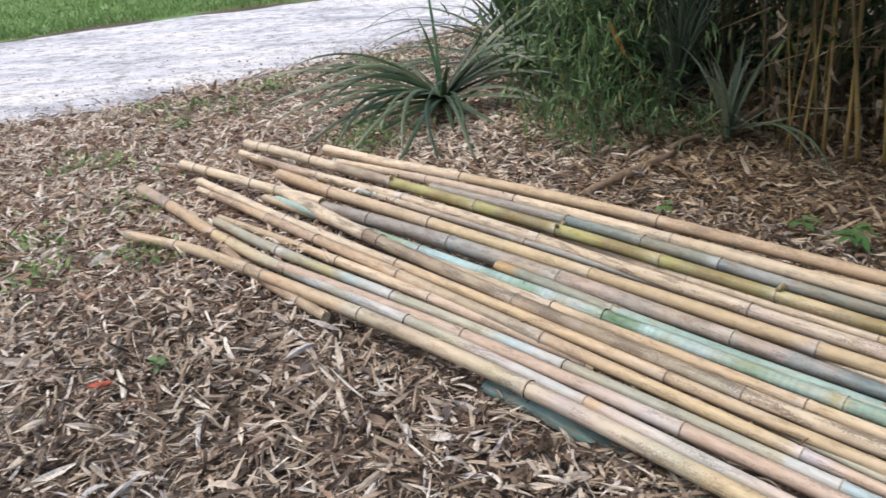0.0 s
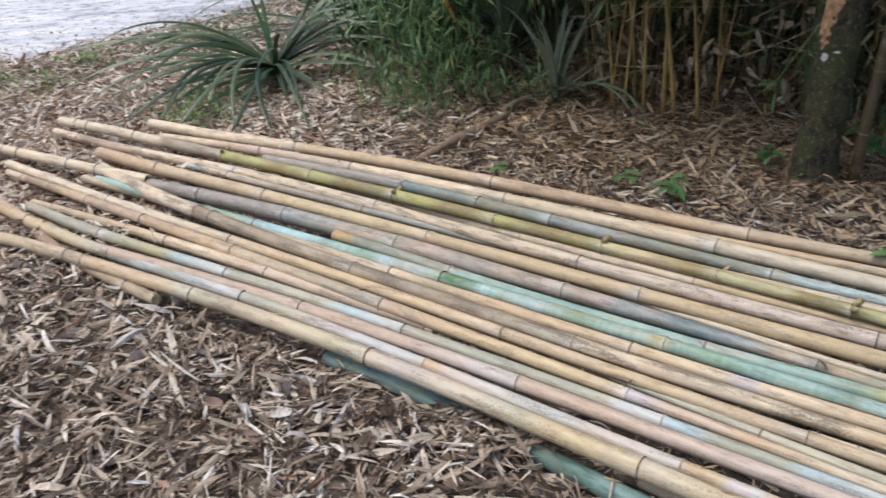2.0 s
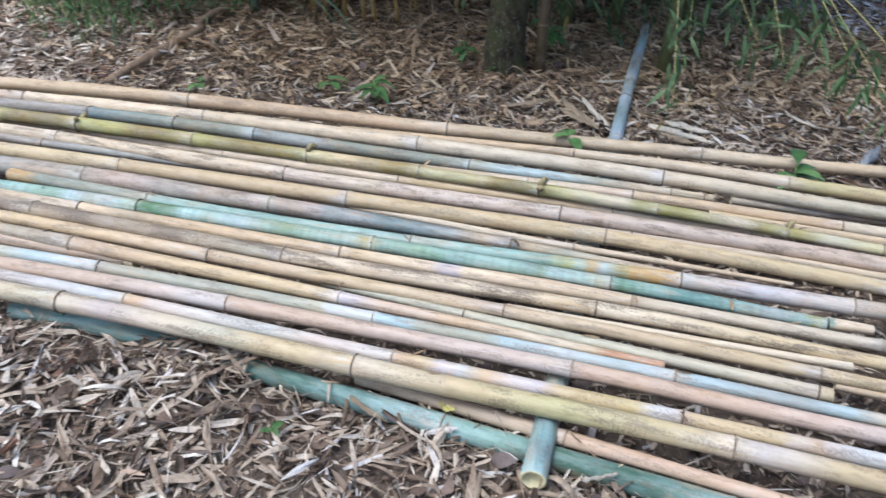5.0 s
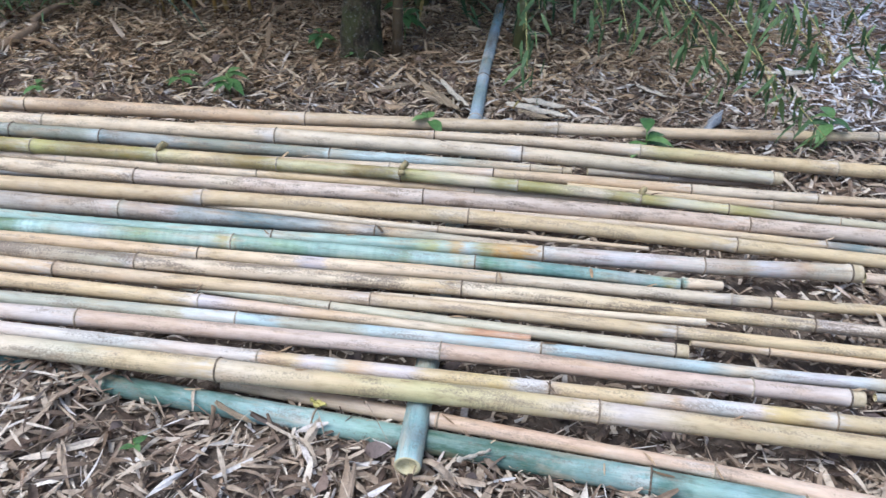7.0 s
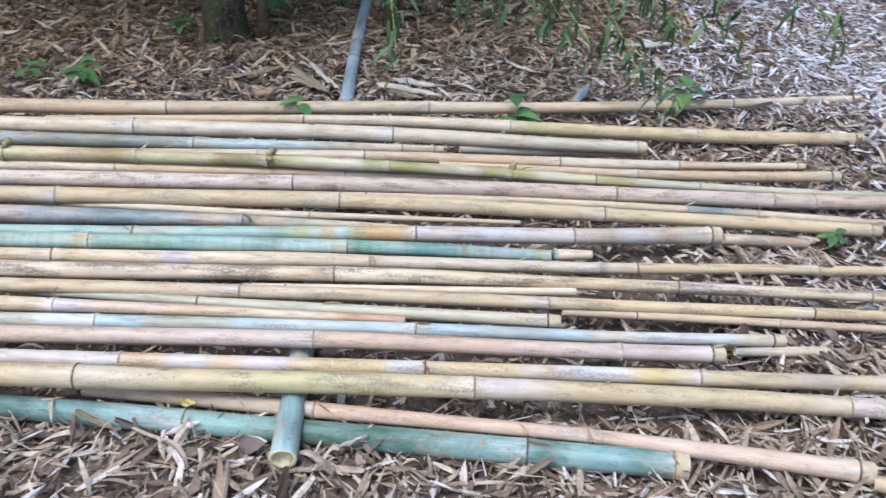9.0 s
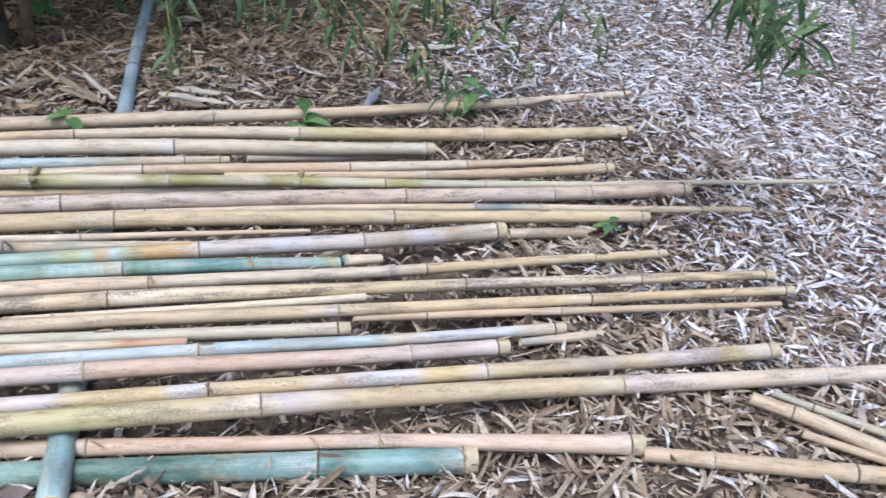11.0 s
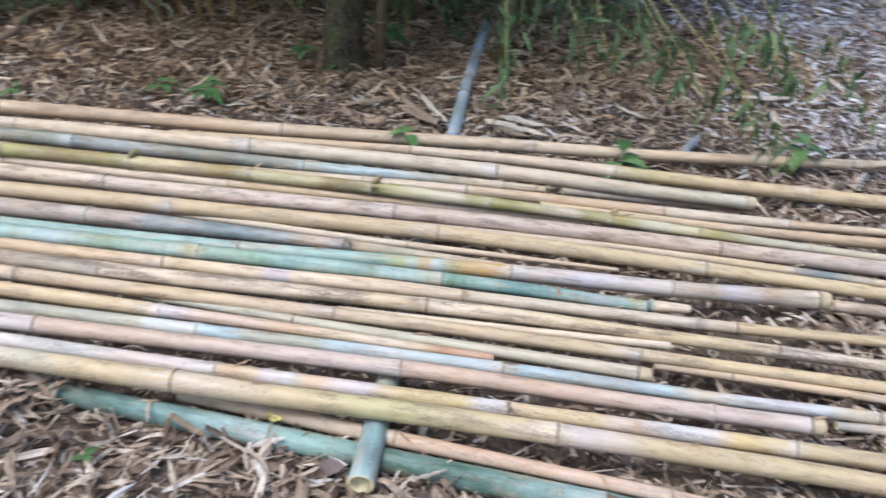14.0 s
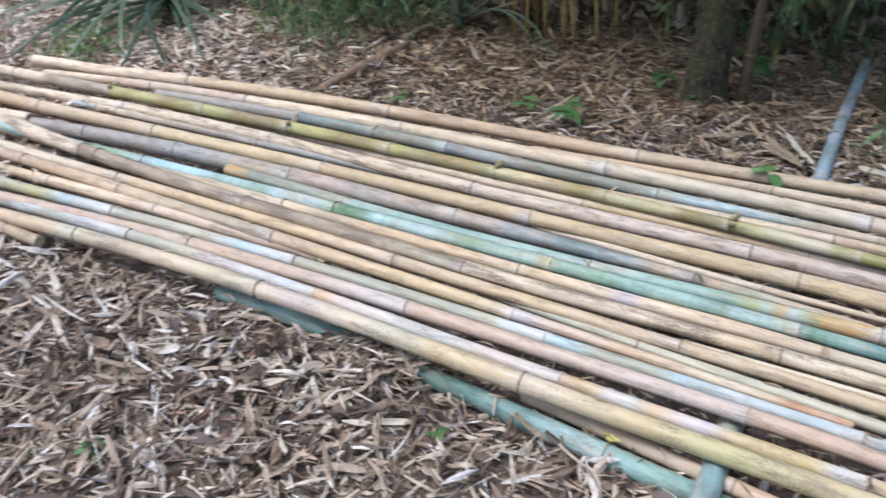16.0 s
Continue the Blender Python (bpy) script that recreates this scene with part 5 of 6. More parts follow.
# ---------------------------------------------------------------- plants
def strap_plant(name, loc, count, reach, width, rise, label, seed, mat=STRAP, young=4, lean=(0.0, 0.0), tip=0.5, low=12, high=70, leaves=()):
    """A rosette of long arching channelled leaves."""
    r = np.random.default_rng(seed)
    root = empty(name, loc)
    tagged(root, label, "plant")
    for i in range(count):
        inner = i >= count - young
        az = 2.399963 * i + r.normal(0, 0.25)
        L = reach * r.uniform(0.65, 1.1) * (0.62 if inner else 1)
        el = radians(r.uniform(72, 86)) if inner else radians(low + (high - low) * r.random() ** 1.2)
        droop = r.uniform(0.2, 0.9) if inner else r.uniform(0.5, 1.6)
        if i < len(leaves):
            az, el, L, droop = radians(leaves[i][0]), radians(leaves[i][1]), leaves[i][2], leaves[i][3]
        elif leaves and not inner:
            az, el, droop = radians(r.uniform(-35, 50)), radians(r.uniform(36, 62)), r.uniform(1.1, 1.7)
            if i % 2:
                az, el, L, droop = radians(r.uniform(150, 285)), radians(r.uniform(24, 52)), r.uniform(0.85, 1.3), r.uniform(1.0, 1.8)
        m = 17
        u = np.linspace(0, 1, m)
        ang = el - droop * u ** 1.4
        dr = np.r_[0, np.cumsum(np.cos(ang[:-1]) * L / (m - 1))]
        dz = np.r_[0, np.cumsum(np.sin(ang[:-1]) * L / (m - 1))]
        dz = np.maximum(dz + rise, 0.085 - 0.045 * u - loc[2] + 0.02 * r.random())
        az_u = az + r.normal(0, 0.18) * u
        p = np.stack([np.cos(az_u) * dr + lean[0] * dz, np.sin(az_u) * dr + lean[1] * dz, dz], -1)
        t = unit(np.gradient(p, axis=0))
        side = unit(np.stack([-np.sin(az_u), np.cos(az_u), np.zeros(m)], -1) + 1e-6)
        nrm = np.cross(t, side)
        w = width * r.uniform(0.8, 1.15) * np.interp(u, [0, 0.12, 0.45, 0.8, 1], [0.9, 1.0, 0.9, tip, 0.04]) / 2
        if leaves and not inner:
            side = unit(side + np.array([0, 0, 0.75]) * side[:, 1:2])
            nrm = np.cross(t, side)
        fold = 0.35
        v = np.stack([p - side * w[:, None] + nrm * (w * -fold)[:, None], p, p + side * w[:, None] + nrm * (w * -fold)[:, None]], 1).reshape(-1, 3)
        f = [(k * 3 + c, k * 3 + c + 1, k * 3 + c + 4, k * 3 + c + 3) for k in range(m - 1) for c in range(2)]
        mesh_object("leaf", v, f, (YOUNG if mat is STRAP else mat) if inner else mat, root)
    core, cf, cuv = tube([(0, 0, -0.01), (0, 0, rise * 0.5 + 0.02), (0, 0, rise + 0.05)], [0.03, 0.028, 0.02], 10)
    mesh_object("stem", core, cf, mat, root)
    return root


bark = bark_material()
SPRAWL = [(181, 26, 1.5, 0.8), (191, 22, 1.45, 0.95), (200, 20, 1.4, 1.0), (208, 26, 1.15, 1.3), (172, 34, 1.3, 1.1), (216, 20, 1.2, 1.0), (224, 24, 1.1, 1.2),
          (230, 24, 1.45, 1.3), (238, 18, 1.5, 1.1), (246, 28, 1.45, 1.5), (253, 16, 1.6, 1.0), (259, 24, 1.5, 1.3), (265, 14, 1.6, 0.9), (271, 20, 1.6, 1.2), (280, 26, 1.2, 1.4),
          (313, 14, 1.2, 0.55), (326, 24, 1.0, 1.0),
          (340, 30, 1.25, 1.1), (348, 44, 1.7, 1.35), (356, 36, 1.5, 1.1), (2, 52, 1.9, 1.5), (8, 48, 2.0, 1.25), (14, 42, 1.9, 1.1), (20, 50, 1.8, 1.2), (28, 56, 1.5, 1.3),
          (120, 30, 0.9, 1.0), (150, 34, 1.0, 1.1),
          (205, 5, 0.8, 0.3), (218, 8, 1.0, 0.35), (233, 3, 0.9, 0.25), (248, 5, 1.05, 0.3), (257, 2, 0.7, 0.2), (266, 4, 1.1, 0.3), (276, 2, 0.8, 0.2), (288, 5, 0.85, 0.3), (302, 6, 0.7, 0.3)]
strap_plant("rosette_plant", (0.07, 6.06, 0.0), 64, 1.4, 0.038, 0.09, "dark green rosette plant with long arching strap leaves", 3, young=5, tip=0.62, leaves=SPRAWL)
strap_plant("rosette_plant", (0.8, 6.75, 0.0), 50, 1.9, 0.055, 0.12, "large strap-leaved rosette plant in the shade behind", 4, young=7)
strap_plant("rosette_plant", (1.79, 4.84, 0.0), 22, 1.15, 0.034, 0.05, "narrow-leaved grey-green strap plant beside golden bamboo", 5, GLAUCOUS, young=11, tip=0.35, low=8, high=70)
strap_plant("rosette_plant", (1.72, 5.75, 0.0), 46, 1.45, 0.03, 0.1, "tall narrow strap plant with pale grey-green leaves", 6, GLAUCOUS, young=34, tip=0.4)
strap_plant("rosette_plant", (1.15, 7.3, 0.0), 44, 2.0, 0.05, 0.12, "tall strap plant at the edge of the thicket", 8, young=18, tip=0.4)
strap_plant("rosette_plant", (2.0, 6.3, 0.0), 44, 1.9, 0.042, 0.1, "tall strap plant behind the golden bamboo", 9, young=24, tip=0.4)


def culm_mesh(name, base, top, r0, r1, bow, parent, mat, gap, seed, ringed=True):
    r = np.random.default_rng(seed)
    u = np.linspace(0, 1, 18)[:, None]
    p = np.asarray(base) * (1 - u) + np.asarray(top) * u + np.array([[bow[0], bow[1], 0]]) * np.sin(np.pi * u * 0.5) ** 2
    L = np.linalg.norm(np.asarray(top) - base)
    v, f, uv = tube(p, np.linspace(r0, r1, 18), 9)
    ob = mesh_object(name, v, f, mat, parent, True, uv)
    if ringed:
        t = unit(np.gradient(p, axis=0))
        z = r.uniform(0.05, gap)
        while z < min(L, 1.7):
            k = z / L
            c = np.array([np.interp(k, u[:, 0], p[:, i]) for i in range(3)])
            rv, rf = ring(c, t[int(k * 17)], np.interp(k, [0, 1], [r0, r1]), 0.004, 9)
            mesh_object("node_ring", rv, rf, PALERING, ob)
            z += gap * r.uniform(0.85, 1.15)
    return p


# Sun dapple is set in GOLD's foot colour; inner stems get darker brown DULL.
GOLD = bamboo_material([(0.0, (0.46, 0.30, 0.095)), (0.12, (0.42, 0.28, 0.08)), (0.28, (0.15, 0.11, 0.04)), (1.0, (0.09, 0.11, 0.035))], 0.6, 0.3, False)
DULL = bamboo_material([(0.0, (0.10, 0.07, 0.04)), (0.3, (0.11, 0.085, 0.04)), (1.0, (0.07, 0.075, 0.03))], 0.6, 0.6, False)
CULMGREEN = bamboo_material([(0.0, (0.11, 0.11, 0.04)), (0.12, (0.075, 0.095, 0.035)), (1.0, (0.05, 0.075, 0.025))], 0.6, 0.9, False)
ORANGELEAF = plain("orange_dry_leaf", (0.48, 0.24, 0.05), (0.66, 0.38, 0.10), 30)
PALERING = plain("pale_joint", (0.14, 0.11, 0.06), (0.30, 0.25, 0.14), 60)


def spray(r, origin, spread, count, length, down=0.5):
    """Base, way and normal of hanging bamboo leaves about a place."""
    base = np.asarray(origin) + r.normal(0, 1, (count, 3)) * spread
    yaw = r.uniform(0, 2 * np.pi, count)
    el = -down + r.normal(0, 0.45, count)
    way = np.stack([np.cos(yaw) * np.cos(el), np.sin(yaw) * np.cos(el), np.sin(el)], -1)
    normal = np.stack([r.normal(0, 0.5, count), r.normal(0, 0.5, count), np.ones(count)], -1)
    L = length * r.uniform(0.6, 1.25, count)
    return base, way, normal, L


def foliage(name, parent, places, spread, per, length, seed, mat=BLADE, down=0.5, wide=0.13):
    r = np.random.default_rng(seed)
    parts_ = [spray(r, o, np.asarray(spread), per, length, down) for o in places]
    base, way, normal, L = (np.concatenate(q) for q in zip(*parts_))
    keep = base[:, 2] + parent.location.z > 0.04
    base, way, normal, L = base[keep], way[keep], normal[keep], L[keep]
    v, f = blade_cloud(base, way, normal, L, L * wide, r.normal(-0.25, 0.2, len(L)), 0.0, (0.3, 1.0, 0.9, 0.55, 0.03))
    return tagged(cloud_object(name, v, f, mat, parent), kind="stuff")


def golden_clump():
    r = np.random.default_rng(11)
    root = empty("bamboo_clump", (2.6, 4.6, 0))
    tagged(root, "dense clump of slender golden bamboo stems", "bamboo")
    tops = []
    spots = [(2.07, 4.55), (2.06, 4.62), (2.1, 4.5), (2.2, 4.52), (2.22, 4.47), (2.28, 4.33), (2.33, 4.28), (2.43, 4.19), (2.52, 4.23), (2.61, 4.29)]
    spots += [(2.0 + 1.9 * r.random(), 0.0) for _ in range(70)]
    for i, (x, y) in enumerate(spots):
        if i >= 10:
            y = 4.62 - 0.62 * (x - 2.0) + 0.3 + 1.5 * r.random() ** 1.2
        lean = r.normal(0, 0.2, 2) if i >= 10 else np.array([-0.06, 0.03]) + r.normal(0, 0.1, 2)
        rad = 0.004 + 0.0115 * r.random() ** 1.3 if i >= 10 else 0.0055 + 0.008 * r.random()
        top = np.array([x + lean[0] * 2, y + lean[1] * 2, r.uniform(2.6, 4.2)])
        b0 = np.array([x, y, -0.03])
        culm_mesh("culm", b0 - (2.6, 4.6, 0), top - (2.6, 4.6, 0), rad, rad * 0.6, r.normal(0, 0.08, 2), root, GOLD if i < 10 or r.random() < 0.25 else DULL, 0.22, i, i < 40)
        tops.append(top - (2.6, 4.6, 0))
    # Crown above the view, with large dense leaves to shade the clump.
    places = [t * (1, 1, 0) + np.array([r.normal(0, 0.5), r.normal(0, 0.5), r.uniform(1.7, 4.4)]) for t in tops for _ in range(4)]
    foliage("crown", root, places, (0.4, 0.4, 0.3), 34, 0.24, 12, wide=0.16)
    fringe = [(-1.62 + 0.25 * r.normal(), 0.5 + 0.28 * r.normal(), 0.08 + 1.15 * r.random()) for _ in range(170)]
    fringe += [(r.uniform(-2.0, -0.9), r.uniform(0.0, 0.75), 0.07 + 0.2 * r.random()) for _ in range(70)]
    v, f = blade_cloud(np.array([[-1.53, 0.35, 0.755]]), np.array([[0.45, 0.0, -0.9]]), np.array([[0.3, -1.0, 0.2]]), np.array([0.25]), np.array([0.035]), np.array([0.1]), 0.0)
    mesh_object("dry_leaf", v, f, ORANGELEAF, root)
    dense = [(r.uniform(-2.0, -1.0), r.uniform(0.9, 2.3), 0.08 + 1.2 * r.random()) for _ in range(120)]
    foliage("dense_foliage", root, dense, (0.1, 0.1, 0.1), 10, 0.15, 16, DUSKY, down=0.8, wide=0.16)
    foliage("low_foliage", root, fringe, (0.055, 0.055, 0.075), 9, 0.1, 13, FRESH, down=0.85, wide=0.13)
    # Foliage added overhead, out of view, to block sky light from the floor.
    shelter = [(r.uniform(-0.7, 1.8), r.uniform(-1.7, -0.2), r.uniform(1.55, 2.6)) for _ in range(120)]
    shelter += [(r.uniform(-2.1, -0.3), r.uniform(0.9, 2.4), r.uniform(1.6, 2.6)) for _ in range(80)]
    shelter += [(r.uniform(-2.0, -0.2), r.uniform(-0.25, 0.9), r.uniform(1.7, 2.8)) for _ in range(18)]
    shelter += [(r.uniform(-1.7, -0.3), r.uniform(-1.7, -0.7), r.uniform(1.8, 2.8)) for _ in range(12)]
    foliage("shade_canopy", root, shelter, (0.2, 0.2, 0.08), 40, 0.2, 15, wide=0.16)
    for i in range(36):
        x = r.uniform(-0.6, 1.4)
        b0 = np.array([x, 0.1 - 0.62 * (x + 0.6) + r.uniform(-0.1, 0.7), -0.02])
        top = b0 + (r.normal(0, 0.5), r.normal(0, 0.4), r.uniform(1.2, 2.6))
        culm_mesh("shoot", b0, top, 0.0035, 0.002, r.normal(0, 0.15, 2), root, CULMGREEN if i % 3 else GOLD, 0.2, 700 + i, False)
    wisps = [(-0.6 + 1.7 * r.random(), -0.1 + 0.9 * r.random(), 0.35 + 1.2 * r.random()) for _ in range(150)]
    foliage("thin_foliage", root, wisps, (0.14, 0.14, 0.1), 7, 0.13, 14, down=0.6)


golden_clump()


def dry_twigs():
    """Thin bare twigs that cross in front of the stems and the tree."""
    r = np.random.default_rng(91)
    for i in range(46):
        x = r.uniform(1.9, 3.7)
        y = 4.45 - 0.8 * (x - 2.0) + r.normal(0.0, 0.12)
        z = r.uniform(0.12, 1.0)
        L, a, el = r.uniform(0.35, 1.0), r.normal(-0.75, 0.7), r.normal(0.0, 0.75)
        d = np.array([math.cos(a) * math.cos(el), math.sin(a) * math.cos(el), math.sin(el)]) * L * (1 if r.random() < 0.5 else -1)
        p = [(0, 0, 0), tuple(d * 0.5 + r.normal(0, 0.05, 3)), tuple(d)]
        if z + d[2] < 0.03:
            p[2] = (d[0], d[1], 0.03 - z)
        root = empty("dry_twig", (x, y, z))
        tagged(root, "thin bare dry twig caught among the bamboo stems", "twig", "dry twigs in the clump")
        path = smooth_path(p, 0.05, 0.15)[0]
        v, f, _ = tube(path, np.linspace(0.0035, 0.0016, len(path)), 5)
        mesh_object("stalk", v, f, PALETWIG, root)


PALETWIG = plain("pale_dry_twig", (0.22, 0.15, 0.08), (0.55, 0.44, 0.28), 30)


def dead_sheaths():
    """Brown papery sheaths that hang about the feet of the stems."""
    r = np.random.default_rng(93)
    n = 700
    x = r.uniform(1.95, 3.9, n)
    y = 4.68 - 0.66 * (x - 2.0) + 0.5 * r.random(n)
    z = 0.05 + 0.75 * r.random(n) ** 1.8
    el = r.normal(-0.9, 0.5, n)
    yaw = r.uniform(0, 6.28, n)
    way = np.stack([np.cos(yaw) * np.cos(el), np.sin(yaw) * np.cos(el), np.sin(el)], -1)
    L = r.uniform(0.05, 0.16, n)
    z = np.maximum(z, 0.03 + L)
    v, f = blade_cloud(np.c_[x, y, z], way, np.c_[r.normal(0, 1, n), r.normal(-1, 1, n), r.normal(0, 0.4, n)], L, L * r.uniform(0.12, 0.32, n), r.normal(0, 0.5, n), r.normal(0, 1.2, n), (0.8, 1.0, 0.8, 0.5, 0.08))
    tagged(cloud_object("dead_sheaths", v, f, SHADY, smooth=False), "brown papery sheaths clinging to the bamboo stems", "leaf sheath", kind="stuff")


dry_twigs()
dead_sheaths()


def tree():
    root = empty("tree", (2.48, 3.18, 0))
    tagged(root, "dark mossy tree trunk with lichen, among bamboo", "tree")
    p = np.array([(0, 0, -0.05), (0.0, 0.0, 0.05), (0.01, 0.0, 0.25), (0.05, 0.03, 0.7), (0.11, 0.08, 1.3), (0.2, 0.15, 2.2), (0.4, 0.3, 3.6)])
    path, s = smooth_path(p, 0.022, 0.12)
    rad = np.interp(s, [0, 0.1, 0.3, 0.7, 1.2, 3.6], [0.125, 0.104, 0.094, 0.086, 0.082, 0.065])
    def bark_tube(path, rad, sides):
        v, f, uv = tube(path, rad, sides)
        out = unit(v - np.repeat(np.vstack([path[:1], path, path[-1:]]), sides, 0))
        bump = np.array([0.008 * noise.noise(Vector((q[0] * 24, q[1] * 24, q[2] * 12))) + 0.010 * noise.noise(Vector((q[0] * 9, q[1] * 9, q[2] * 4))) for q in v])
        return v + out * bump[:, None], f, out

    v, f, out = bark_tube(path, rad, 64)
    mesh_object("trunk", v, f, bark, root)

    def on_bark(name, angle, z, half, tall, mat, seed, lift):
        """A thin ragged patch that follows the bark."""
        fine = np.linspace(z - 1.6 * tall, z + 1.6 * tall, int(3.2 * tall / 0.004) + 3)
        fp = np.stack([np.interp(fine, path[:, 2], path[:, k]) for k in range(3)], -1)
        fv, ff, fo = bark_tube(fp, np.interp(fine, path[:, 2], rad), 220)
        keep = []
        for q in ff[220:-220]:
            c, d = fv[q[0]], fo[q[0]]
            a = math.atan2(d[1], -d[0]) - angle
            if abs(a) * 0.11 < 2 * half:
                k = (a * 0.11 / half) ** 2 + ((c[2] - z) / tall) ** 2
                k += 0.8 * noise.noise(Vector((c[0], c[1], c[2] * 0.7)) * (0.9 / half) + Vector((seed, 0, 0))) + 0.4 * noise.noise(Vector((c[0], c[1], c[2] * 0.4)) * 90)
                if k < 0.8:
                    keep.append(q)
        used = sorted({i for q in keep for i in q})
        at = {i: k for k, i in enumerate(used)}
        mesh_object(name, fv[used] + fo[used] * lift, [tuple(at[i] for i in q) for q in keep], mat, root)

    on_bark("bark_wound", 0.0, 0.84, 0.1, 0.21, WOUND, 1.0, 0.002)
    on_bark("lichen_patch", -0.38, 0.585, 0.019, 0.019, LICHEN, 5.0, 0.003)
    on_bark("lichen_patch", -0.9, 0.61, 0.014, 0.007, LICHEN, 8.0, 0.003)
    r = np.random.default_rng(21)
    for k in range(4):
        a = r.uniform(0, 6.28)
        q = np.array([p[-2], p[-2] + (0.6 * math.cos(a), 0.6 * math.sin(a), 0.7), p[-2] + (1.3 * math.cos(a), 1.3 * math.sin(a), 1.5)])
        bv, bf, _ = tube(smooth_path(q, 0.1, 0.2)[0], np.linspace(0.045, 0.015, len(smooth_path(q, 0.1, 0.2)[0])), 8)
        mesh_object("limb", bv, bf, bark, root)
    # Unseen tree crown, added to keep the ground below dim.
    crown = [(r.normal(0.3, 1.0), r.normal(0.6, 0.8), r.uniform(2.8, 4.6)) for _ in range(90)]
    foliage("crown", root, crown, (0.35, 0.35, 0.25), 40, 0.24, 22, wide=0.16)


LICHEN = plain("lichen", (0.55, 0.53, 0.46), (0.75, 0.72, 0.64), 60)
WOUND = plain("raw_wood", (0.20, 0.075, 0.03), (0.75, 0.50, 0.28), 26, 0.8, 1.0)
tree()


def green_clump():
    """Thick green culms beside the tree, whose thin leafy twigs droop over the litter."""
    r = np.random.default_rng(31)
    o = np.array([3.4, 3.3, 0])
    root = empty("bamboo_clump", tuple(o))
    tagged(root, "clump of thick green bamboo with drooping leafy twigs", "bamboo")
    spots = [(3.12, 2.74, 0.032), (2.60, 3.05, 0.027), (3.1, 4.2, 0.024), (3.5, 3.5, 0.035), (3.85, 3.3, 0.04), (3.2, 3.6, 0.04), (3.6, 3.8, 0.05), (4.0, 3.6, 0.05), (3.0, 4.0, 0.045), (4.3, 3.9, 0.05), (3.5, 4.3, 0.05), (4.5, 4.5, 0.05), (4.1, 4.6, 0.05)]
    for i, (x, y, rad) in enumerate(spots):
        b0 = np.array([x, y, -0.03]) - o
        top = b0 + (r.uniform(0.1, 0.6), r.uniform(0.0, 0.6), r.uniform(3.4, 4.6))
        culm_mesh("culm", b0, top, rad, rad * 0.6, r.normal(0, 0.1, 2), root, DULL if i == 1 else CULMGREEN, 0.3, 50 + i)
    # Unseen crown, spread forward so that it shades the back litter.
    crown = [(r.uniform(-1.2, 2.2), r.uniform(-0.9, 2.6), r.uniform(2.2, 4.6)) for _ in range(230)]
    foliage("crown", root, crown, (0.35, 0.35, 0.25), 45, 0.24, 32, wide=0.16)
    ends = [(3.0, 1.5, 0.3), (3.02, 1.66, 0.35), (3.2, 1.22, 0.4), (3.02, 1.3, 0.25), (3.08, 1.12, 0.15), (3.38, 1.08, 0.3), (3.28, 0.7, 0.5), (2.8, 1.84, 0.4), (3.34, 1.3, 0.33),
            (3.0, 2.5, 0.3), (2.87, 2.75, 0.6), (2.66, 2.86, 0.55), (2.53, 2.1, 0.2), (2.9, 2.05, 0.4), (3.3, 2.0, 0.25), (3.6, 1.6, 0.35), (3.5, 2.3, 0.3), (2.72, 3.1, 0.25), (2.4, 3.5, 0.35)]
    for i, e in enumerate(ends):
        e = np.array(e) - o
        s0 = np.array([r.uniform(-0.3, 0.6), r.uniform(-0.5, 0.3), e[2] + r.uniform(0.6, 1.1)])
        mid = s0 * 0.42 + e * 0.58 + (0, 0, r.uniform(0.12, 0.3))
        path = smooth_path([s0, mid, e], 0.05, 0.2)[0]
        v, f, _ = tube(path, np.linspace(0.0035, 0.0012, len(path)), 5)
        mesh_object("twig", v, f, TWIG, root)
        foliage("twig_leaves", root, [tuple(c) for c in path[-7:]], (0.035, 0.035, 0.035), 4, 0.105, 300 + i, DUSKY, down=1.0, wide=0.15)
    low = [(r.uniform(-0.5, 1.0), r.uniform(-0.45, 0.9), r.uniform(0.15, 1.4)) for _ in range(150)]
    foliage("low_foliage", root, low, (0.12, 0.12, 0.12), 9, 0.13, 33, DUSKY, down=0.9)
    for i in range(38):
        s0 = np.array([r.uniform(-1.0, 0.9), r.uniform(-0.5, 0.6), r.uniform(0.8, 1.6)])
        e = s0 + (r.normal(0, 0.35), r.normal(-0.15, 0.3), -r.uniform(0.3, 0.75))
        path = smooth_path([s0, (s0 + e) / 2 + (0, 0, r.uniform(-0.05, 0.15)), e], 0.06, 0.2)[0]
        v, f, _ = tube(path, np.linspace(0.0036, 0.0016, len(path)), 5)
        mesh_object("twig", v, f, TWIG, root)


TWIG = plain("yellow_twig", (0.40, 0.36, 0.11), (0.60, 0.54, 0.24), 40)
green_clump()


def thicket():
    """Dark undergrowth that closes the view behind the clumps."""
    r = np.random.default_rng(41)
    root = empty("thicket", (3.0, 6.6, 0))
    tagged(root, "dense dark bamboo undergrowth behind the clump", "undergrowth", kind="stuff")
    places = []
    for _ in range(640):
        x = r.uniform(0.9, 6.6)
        y = 7.0 - 0.72 * (x - 1.5) + 2.0 * r.random()
        places.append((x - 3.0, y - 6.6, 0.1 + 3.1 * r.random() ** 1.5))
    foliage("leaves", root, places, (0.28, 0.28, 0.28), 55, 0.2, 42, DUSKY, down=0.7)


thicket()


